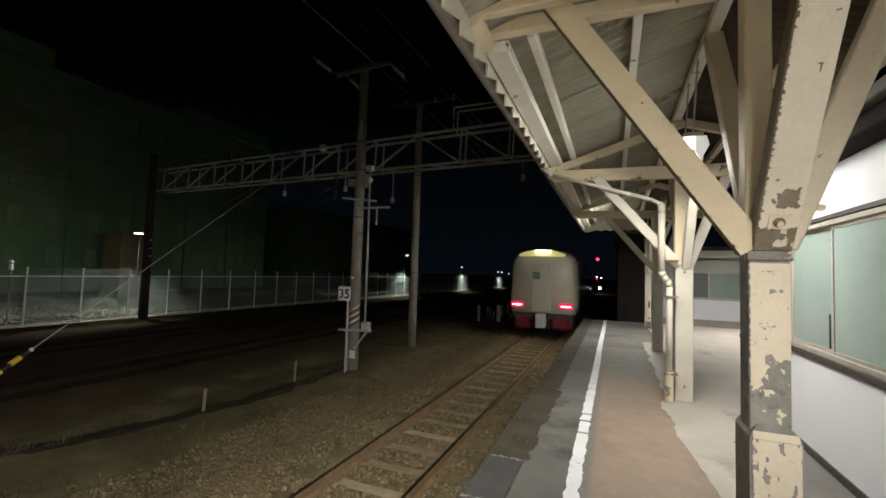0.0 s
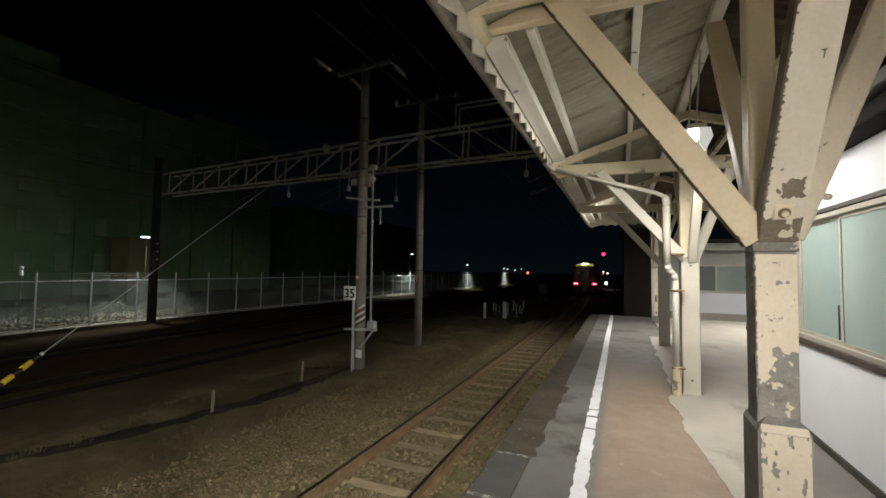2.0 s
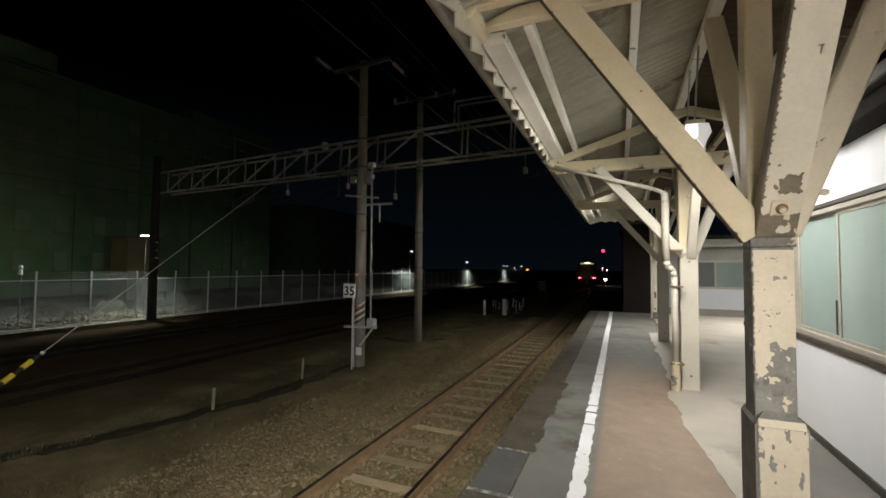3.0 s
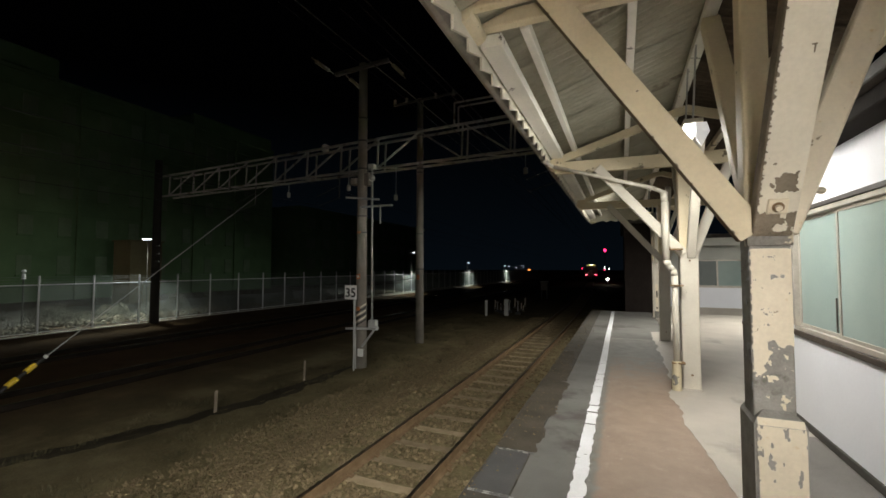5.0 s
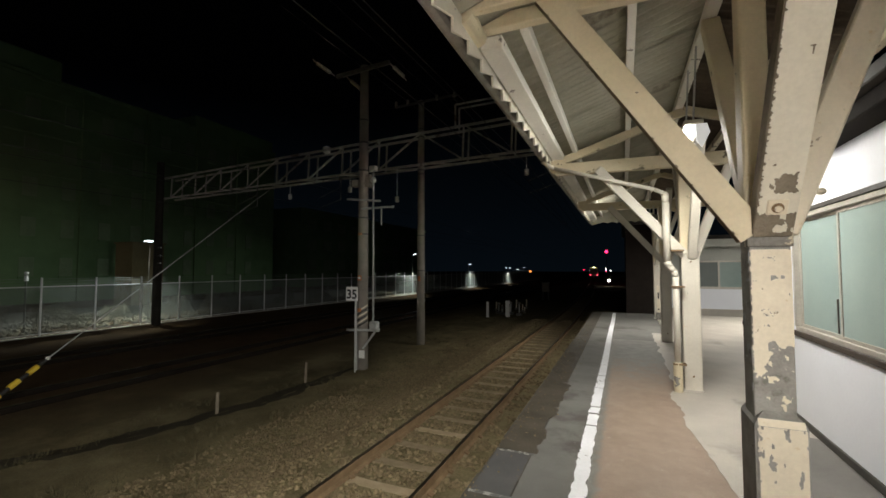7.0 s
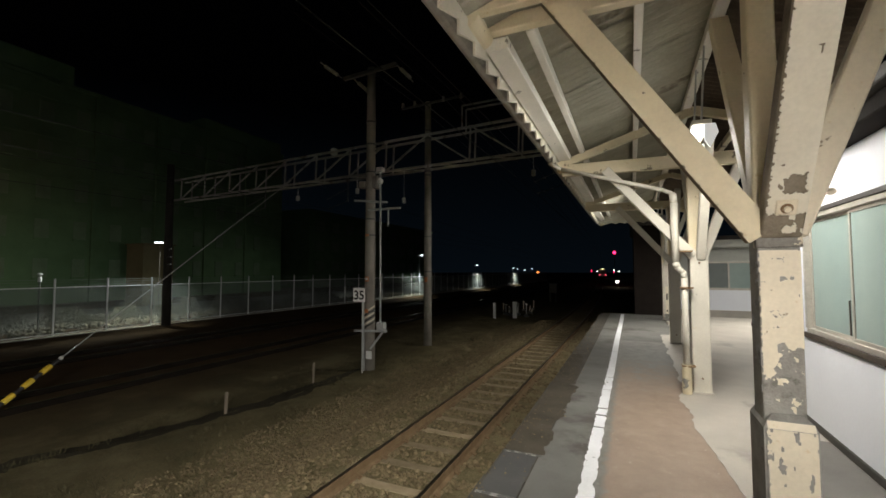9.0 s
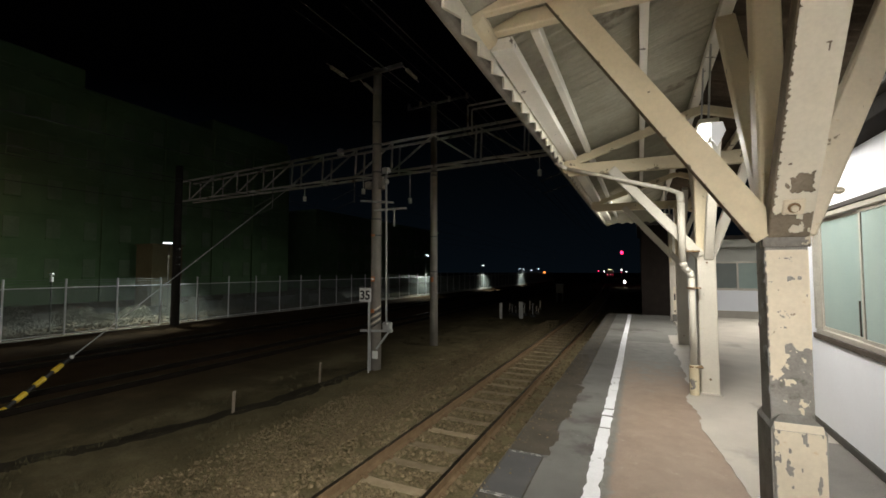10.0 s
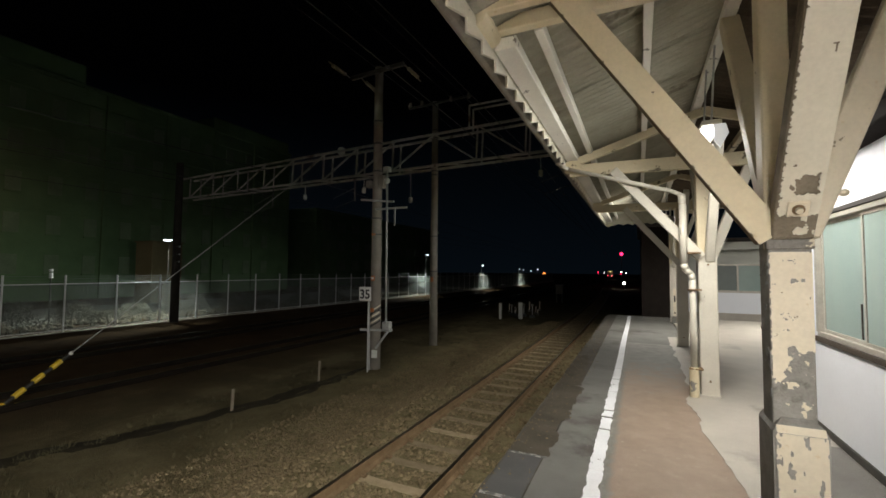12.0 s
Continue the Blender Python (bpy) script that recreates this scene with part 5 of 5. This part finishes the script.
def fence_bay():
    f = thing("fence_panel", (FX, 0, FENCE_Z), "white steel fence bay with wire mesh and barbed top wires", "fence", "yard fence bays")
    part("post", tube(bmesh.new(), (FX, 0, FENCE_Z), (FX, 0, 1.42), 0.036, 10), FENCEPOST, f)
    part("top_rail", tube(bmesh.new(), (FX, 0, 1.06), (FX, bay, 1.06), 0.022, 8), FENCEPOST, f)
    part("bottom_rail", tube(bmesh.new(), (FX, 0, FENCE_Z + 0.1), (FX, bay, FENCE_Z + 0.1), 0.020, 8), FENCEPOST, f)
    bm = bmesh.new()
    for z in (1.16, 1.27, 1.37):
        tube(bm, (FX, 0, z), (FX, bay, z), 0.006, 4)
    part("barbed_wire", bm, MESHWIRE, f)
    bm = bmesh.new()
    lo, hi, h = FENCE_Z + 0.1, 1.06, 1.06 - FENCE_Z - 0.1
    step = 0.065
    n = int((bay + h) / step)
    for s in (1, -1):
        for i in range(1, n):
            u = i * step - h
            a, b = max(0.0, u), min(bay, u + h)
            if b - a < 0.02:
                continue
            za, zb = lo + (a - u), lo + (b - u)
            if s < 0:
                za, zb = hi - (a - u), hi - (b - u)
            for w in ((0.0, 0.0055),):
                vs = [bm.verts.new(c) for c in ((FX, a, za - 0.008), (FX, b, zb - 0.008), (FX, b, zb + 0.008), (FX, a, za + 0.008))]
                bm.faces.new(vs)
                vs2 = [bm.verts.new(c) for c in ((FX + 0.009, a, za), (FX + 0.009, b, zb))]
                bm.faces.new((vs[0], vs[1], vs2[1], vs2[0]))
                bm.faces.new((vs[3], vs2[0], vs2[1], vs[2]))
    part("mesh", bm, MESHWIRE, f, "galvanised wire mesh")
    return f


first = fence_bay()
first.location.y = -7.75
for i in range(1, 66):
    copy_thing(first, pose(FX, -7.75 + bay * i, FENCE_Z))

# street lamp and things behind the fence
def street_lamp(x, y, top, label, mat):
    s = thing("street_lamp", (x, y, -0.9), label, "street lamp", "street lamps")
    part("post", tube(bmesh.new(), (x, y, -0.95), (x, y, top), 0.045, 10, 0.035), DARKSTEEL, s)
    part("arm", tube(bmesh.new(), (x, y, top), (x + 0.25, y, top + 0.05), 0.03, 8), STEEL, s)
    part("head", B((x + 0.1, y - 0.1, top + 0.03), (x + 0.42, y + 0.1, top + 0.09), 0.02), STEEL, s)
    part("lens", B((x + 0.13, y - 0.08, top - 0.02), (x + 0.40, y + 0.08, top + 0.029), 0.01), mat, s, "glowing lens")
    return s


street_lamp(-21.75, 42.4, 3.42, "lit street lamp far along the fence", COOLLAMP)
street_lamp(-21.75, 61.0, 2.50, "lit yard lamp on a low post", COOLLAMP)
for x, y, z in ((-21.7, 82.6, 2.1), (-21.9, 86.5, 2.0), (-21.6, 92.0, 1.75), (-21.2, 97, 2.1)):
    street_lamp(x, y, z, "small lit yard lamp in the distance", COOLLAMP)
kiosk = thing("utility_cabin", (-33, 20.4, -0.9), "small beige cabin behind the fence under the lamp", "cabin")
part("wall", B((-35, 19.6, -0.9), (-33, 21.9, 3.68), 0.02), BUILDING2, kiosk)
part("roof", B((-35.1, 19.5, 3.68), (-32.9, 22.0, 3.78), 0.02), BUILDING2, kiosk)
part("corner_trim", B((-33.002, 19.58, -0.9), (-32.95, 19.74, 3.6), 0.01), BUILDING2, kiosk)
part("ledge", B((-33.0, 19.75, 2.55), (-32.93, 21.9, 2.63), 0.01), BUILDING2, kiosk)
lantern = thing("marker_lamp", (-22.5, 9.32, -0.9), "small pale unlit marker lamp on a thin post", "lamp")
part("post", tube(bmesh.new(), (-22.5, 9.32, -0.92), (-22.5, 9.32, 1.28), 0.03, 8), DARKSTEEL, lantern)
part("body", tube(bmesh.new(), (-22.5, 9.32, 1.28), (-22.5, 9.32, 1.50), 0.075, 10, 0.06), FENCEPOST, lantern, "pale lamp body")
part("cap", ball(bmesh.new(), (-22.5, 9.32, 1.60), 0.08, 10, 0.8), FENCEPOST, lantern, "round pale cap")


def rubble(rnd):
    y = rnd.uniform(-4, 40)
    return FX - 0.7 - rnd.random() * 2.2, y, -0.88 + 0.22 * rnd.random() * (0.6 + noise.noise((0, y * 0.7, 0)))


stones("roadside_rubble", 900, rubble, 0.15, ROCK, "pale rubble stones heaped behind the fence", 9)


def leaf_clump(name, c, r, h, n, seed):
    rnd = random.Random(seed)
    verts, faces = [], []
    for _ in range(n):
        a, rr, zz = rnd.uniform(0, 6.283), r * rnd.random() ** 0.6, rnd.random()
        p = Vector((c[0] + rr * math.cos(a) * (1.1 - 0.6 * zz), c[1] + rr * math.sin(a) * (1.1 - 0.6 * zz), c[2] + h * zz * (0.7 + 0.3 * rnd.random())))
        u = Vector((rnd.gauss(0, 1), rnd.gauss(0, 1), rnd.gauss(0, 1))).normalized() * 0.055
        w = u.orthogonal().normalized() * 0.016
        k = len(verts)
        verts += [p - u, p + w, p + u, p - w]
        faces.append((k, k + 1, k + 2, k + 3))
    me = bpy.data.meshes.new(name)
    me.from_pydata([tuple(v) for v in verts], [], faces)
    me.materials.append(LEAF)
    return tagged(new(name, me), "low unkempt shrub behind the fence", "shrub", "shrubs behind the fence")


for i in range(16):
    y = 4 + 1.7 * i + random.uniform(-0.6, 0.6)
    leaf_clump("shrub", (FX - 2.6 - random.random(), y, -0.9), random.uniform(0.7, 1.2), random.uniform(0.5, 1.3), 1700, i)
road = single("road", B((-34, -30, -0.93), (-24.2, 150, -0.885)), ASPHALT, "grey asphalt service road behind the fence", "road", kind="structure")

# large dark building and lower one beyond
block = thing("apartment_block", (-48, 20, -0.9), "large unlit greenish block with dim windows behind the road", "building")
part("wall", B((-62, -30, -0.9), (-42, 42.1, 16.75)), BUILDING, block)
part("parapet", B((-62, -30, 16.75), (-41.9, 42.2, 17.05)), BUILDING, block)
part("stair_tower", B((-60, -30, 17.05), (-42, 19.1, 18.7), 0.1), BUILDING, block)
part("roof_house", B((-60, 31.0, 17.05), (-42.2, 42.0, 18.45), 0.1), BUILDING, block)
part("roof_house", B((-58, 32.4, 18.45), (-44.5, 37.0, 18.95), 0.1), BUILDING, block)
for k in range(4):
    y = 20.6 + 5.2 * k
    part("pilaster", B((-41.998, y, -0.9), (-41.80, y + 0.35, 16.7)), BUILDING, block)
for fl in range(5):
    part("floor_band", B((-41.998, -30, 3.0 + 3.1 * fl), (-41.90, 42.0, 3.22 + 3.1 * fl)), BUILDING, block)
    for k in range(27):
        y = -25.6 + 2.5 * k if k < 19 else 22.1 + 2.6 * (k - 19)
        if y > 40:
            continue
        z = 4.35 + 3.1 * (fl - 1) - 0.05
        w = part("window", B((-42.05, y, z), (-41.96, y + 0.9, z + 1.5)), DIMPANE, block)
        part("sill", B((-42.0, y - 0.05, z - 0.1), (-41.84, y + 0.95, z - 0.003)), BUILDING, w)
low = thing("low_building", (-46, 60, -0.9), "long lower unlit building beyond the block", "building")
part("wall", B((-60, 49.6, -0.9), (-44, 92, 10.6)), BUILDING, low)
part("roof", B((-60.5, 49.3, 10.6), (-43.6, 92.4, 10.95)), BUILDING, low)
for fl in range(3):
    for k in range(11):
        w = part("window", B((-44.03, 51 + 3.7 * k, 1.6 + 3.1 * fl), (-43.94, 53 + 3.7 * k, 3.2 + 3.1 * fl)), DIMPANE, low)
        part("sill", B((-43.99, 50.9 + 3.7 * k, 1.5 + 3.1 * fl), (-43.88, 53.1 + 3.7 * k, 1.597 + 3.1 * fl)), BUILDING, w)
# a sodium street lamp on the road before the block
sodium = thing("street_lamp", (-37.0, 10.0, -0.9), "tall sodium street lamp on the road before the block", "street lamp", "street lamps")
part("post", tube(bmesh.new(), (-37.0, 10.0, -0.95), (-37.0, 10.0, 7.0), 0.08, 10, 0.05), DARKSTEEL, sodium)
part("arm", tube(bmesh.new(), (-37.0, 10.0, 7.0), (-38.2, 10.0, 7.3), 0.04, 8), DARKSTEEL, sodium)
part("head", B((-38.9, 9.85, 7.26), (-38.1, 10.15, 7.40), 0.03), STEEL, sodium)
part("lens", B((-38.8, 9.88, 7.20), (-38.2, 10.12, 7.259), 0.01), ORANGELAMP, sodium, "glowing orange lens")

# white marker posts and a switch stand between the tracks
def marker(x, y, h, w, label):
    m = thing("marker_post", (x, y, GROUND_Z), label, "post", "marker posts")
    part("post", B((x - w / 2, y - 0.06, GROUND_Z - 0.1), (x + w / 2, y + 0.06, GROUND_Z + h), 0.01), SIGNWHITE, m)
    part("cap", B((x - w / 2 - 0.01, y - 0.07, GROUND_Z + h), (x + w / 2 + 0.01, y + 0.07, GROUND_Z + h + 0.04), 0.01), CONCRETE, m)


marker(-7.4, 24.1, 0.86, 0.14, "white marker post between the tracks")
marker(-6.3, 24.5, 0.92, 0.24, "wide white marker post between the tracks")
for x, y, h in ((-7.25, 26.0, 0.6), (-6.9, 25.6, 0.42), (-6.6, 25.4, 0.55), (-6.45, 25.9, 0.7), (-5.8, 25.3, 0.75)):
    s = thing("switch_stand", (x, y, GROUND_Z), "small dark steel switch stand", "switch stand", "switch stands")
    part("base", B((x - 0.15, y - 0.15, GROUND_Z - 0.05), (x + 0.15, y + 0.15, GROUND_Z + 0.15), 0.02), DARKSTEEL, s)
    part("column", tube(bmesh.new(), (x, y, GROUND_Z + 0.1), (x, y, GROUND_Z + h), 0.04, 8), STEEL, s)
    part("target", ball(bmesh.new(), (x, y, GROUND_Z + h), 0.09, 8), POLE, s)
for x, y, h, w in ((-7.2, 26.5, 0.5, 0.07), (-7.0, 27.3, 0.62, 0.09), (-6.75, 26.8, 0.38, 0.06), (-8.1, 28.4, 0.55, 0.08), (-6.9, 29.2, 0.66, 0.10), (-6.5, 30.6, 0.6, 0.09), (-6.2, 28.0, 0.45, 0.08), (-5.9, 27.2, 0.35, 0.07)):
    s = thing("point_marker", (x, y, GROUND_Z), "short weathered yellowish stake among the points", "stake", "stakes among the points")
    part("stake", beam(bmesh.new(), (x, y, GROUND_Z - 0.1), (x + 0.03, y, GROUND_Z + h), w, w * 0.8, 0.008), CREAM_THICK, s)
    part("collar", B((x - w, y - w, GROUND_Z - 0.05), (x + w, y + w, GROUND_Z + 0.08), 0.01), CONCRETE, s)
relay = thing("relay_box", (-6.7, 40.0, GROUND_Z), "pale grey relay box on a short stand beside the track", "relay box")
part("cabinet", B((-6.98, 39.8, -0.32), (-6.35, 40.2, 0.46), 0.02), POLE, relay)
part("lid", B((-7.02, 39.76, 0.46), (-6.31, 40.24, 0.52), 0.01), STEEL, relay)
for x in (-6.9, -6.43):
    part("leg", B((x - 0.04, 39.9, GROUND_Z - 0.2), (x + 0.04, 40.1, -0.32)), DARKSTEEL, relay)
for x, y, h in ((-7.3, 8.45, 0.5), (-7.25, 5.92, 0.42)):
    s = thing("cable_stake", (x, y, ground_height(x, y)), "short pale stake in the gravel beside the ditch", "stake", "stakes by the ditch")
    part("stake", beam(bmesh.new(), (x, y, ground_height(x, y) - 0.1), (x + 0.02, y, ground_height(x, y) + h), 0.06, 0.03, 0.005), BROWNWOOD, s)


# ---- lights far down the line ----
def far_light(name, at, r, mat, label):
    s = thing(name, (at[0], at[1], GROUND_Z + fall(at[1])), label, "lamp", "lights down the line")
    part("mast", tube(bmesh.new(), (at[0], at[1] + r, GROUND_Z + fall(at[1]) - 0.2), (at[0], at[1] + r, at[2]), 0.05, 6), DARKSTEEL, s)
    part("lens", ball(bmesh.new(), at, r, 10), mat, s, "glowing lens")
    return s


sig = far_light("railway_signal", (-3.24, 95, 5.42), 0.33, SIGNAL, "railway signal showing red")
far_light("track_lamp", (-2.35, 80, -0.23), 0.24, WHITELAMP, "bright white lamp low beside the track")
far_light("yard_signal", (-16.44, 200, 1.5), 0.30, REDLAMP, "small red yard light far off")
far_light("crossing_lamp", (-6.96, 200, 1.75), 0.30, WHITELAMP, "small whitish light far off")
far_light("crossing_lamp", (-7.1, 200, 0.75), 0.26, REDLAMP, "small reddish light far off")
far_light("crossing_lamp", (-5.11, 200, 1.2), 0.26, WHITELAMP, "small whitish light far off")
far_light("crossing_lamp", (-14.4, 205, 1.2), 0.2, WHITELAMP, "small whitish light far off")
far_light("town_lamp", (-40.3, 200, 0.7), 0.62, ORANGELAMP, "orange sodium lamp far off")
far_light("town_lamp", (-37.3, 200, -0.1), 0.30, ORANGELAMP, "orange sodium lamp far off")


# ---- the departing train ----
def loft(rings):
    bm = bmesh.new()
    prev = None
    for ring in rings:
        row = [bm.verts.new(c) for c in ring]
        if prev:
            for k in range(len(row)):
                bm.faces.new((prev[k], prev[(k + 1) % len(row)], row[(k + 1) % len(row)], row[k]))
        else:
            bm.faces.new(row)
        prev = row
    bm.faces.new(prev[::-1])
    bmesh.ops.recalc_face_normals(bm, faces=bm.faces)
    return bm


def section(y, w, z0, z1, r):
    """A rounded carriage section at y: half-width w, from z0 up to z1."""
    pts = [(-w * 0.97, z0), (w * 0.97, z0), (w, z0 + 0.5)]
    for k in range(9):
        a = math.pi * k / 8
        pts.append((w * math.copysign(abs(math.cos(a)) ** 0.45, math.cos(a)), z1 - r + r * math.sin(a) ** 0.8))
    pts.append((-w, z0 + 0.5))
    return [(x * (1 - 0.07 * max(0.0, z - z0 - 0.6) / 2.0), y, z) for x, z in pts]


def carriage(tail):
    """A carriage in its own space: rear at y = 0, rail top at z = 0."""
    t = thing("train_car", (0, 0, 0), "cream express train tail car with red lamps and a lit sign" if tail else "cream express train car in the dark", "train", "cars of the departing train")
    L0 = 20.5
    if tail:
        rings = [section(0.0, 1.18, 1.02, 3.42, 0.55), section(0.12, 1.30, 0.98, 3.52, 0.60), section(0.5, 1.38, 0.95, 3.62, 0.65), section(1.4, 1.40, 0.95, 3.68, 0.65), section(L0, 1.40, 0.95, 3.68, 0.65)]
    else:
        rings = [section(0.1, 1.40, 0.95, 3.68, 0.65), section(L0, 1.40, 0.95, 3.68, 0.65)]
    body = part("body", loft(rings), BODY, t, "cream painted body")
    smooth(body)
    part("underframe", B((-1.2, 0.6, 0.30), (1.2, L0 - 0.4, 0.96), 0.03), TRAINGREY, t)
    for y in (3.0, 5.1, 15.4, 17.5):
        bm = bmesh.new()
        for x in (-0.535, 0.535):
            tube(bm, (x - 0.06, y, 0.43), (x + 0.06, y, 0.43), 0.43, 18)
        tube(bm, (-0.6, y, 0.43), (0.6, y, 0.43), 0.07, 8)
        part("wheelset", bm, TRAINGREY, t)
    for s in (-1, 1):
        part("red_band", B((s * 1.404 - 0.004, 1.5, 1.05), (s * 1.404 + 0.004, L0 - 0.1, 1.35)), TRAINRED, t, "red waist band")
        for k in range(9):
            y = 2.6 + 1.85 * k
            part("window", B((s * 1.404 - 0.006, y, 1.85), (s * 1.404 + 0.006, y + 1.45, 2.65), 0.003), TRAINGLASS, t, "dark side window")
    if tail:
        part("gangway_door", B((-0.40, -0.03, 1.05), (0.40, 0.02, 3.10), 0.02), BODY, t, "plain gangway door")
        part("door_window", B((-0.37, -0.04, 2.40), (-0.06, -0.025, 2.72), 0.01), DARK_PANE, t, "dark door window")
        for s in (-1, 1):
            part("skirt", B((s * 0.78 - 0.38, 0.0, 0.30), (s * 0.78 + 0.38, 0.9, 0.92), 0.12), TRAINRED, t, "red end skirt")
            tl = part("tail_lamp", B((s * 1.0 - 0.27, -0.05, 1.20), (s * 1.0 + 0.27, 0.10, 1.44), 0.05), TAILGLASS, t, "glowing red tail lamp")
            part("bulb_strip", B((s * 1.0 - 0.20, -0.075, 1.285), (s * 1.0 + 0.20, -0.03, 1.345), 0.01), TAILLAMP, tl, "bright pink lamp strip")
            part("hose", tube(bmesh.new(), (s * 0.34, -0.10, 0.35), (s * 0.30, 0.05, 0.95), 0.03, 8), TRAINGREY, t)
        part("coupler", B((-0.20, -0.32, 0.40), (0.20, 0.3, 0.98), 0.04), GREY_WALL, t, "pale covered coupler")
        part("buffer_beam", B((-1.2, 0.05, 0.75), (1.2, 0.6, 1.02), 0.03), TRAINGREY, t)
        bm = bmesh.new()
        n = 14
        top, bot = [], []
        for k in range(n + 1):
            x = -0.95 + 1.9 * k / n
            q = 1 - (x / 1.05) ** 2
            top.append((x, 0.10, 3.40 + 0.25 * q ** 0.8))
            bot.append((x, -0.05, 3.36))
        rows = [[bm.verts.new(c) for c in r] for r in (bot, top)]
        back_row = [bm.verts.new((c[0], 0.75, c[2] - 0.02)) for c in top]
        for k in range(n):
            bm.faces.new((rows[0][k], rows[0][k + 1], rows[1][k + 1], rows[1][k]))
            bm.faces.new((rows[1][k], rows[1][k + 1], back_row[k + 1], back_row[k]))
        part("roof_sign", bm, HEADSIGN, t, "lit yellow dome sign")
        part("sign_tube", B((-0.28, -0.06, 3.50), (0.36, 0.02, 3.62), 0.02), HEADLAMP, t, "bright strip in the sign")
    return t


def train_rows(offset):
    """Where a car stands along the bending line, offset metres ahead of the tail."""
    rows = []
    for k in range(49):
        s = k * 0.25
        y = 18.0 + 15.8 * s + 0.13 * s * s + offset
        x = TRACK_X - bend(y)
        far = TRACK_X - bend(y + 16)
        rows.append((s, pose(x, y, RAIL_Z + fall(y), 0, 0, math.degrees(math.atan2(x - far, 16)))))
    return rows


cars = [carriage(True), carriage(False), carriage(False)]


def motions():
    for i, car in enumerate(cars):
        walk(car, train_rows(21.0 * i))


motions()
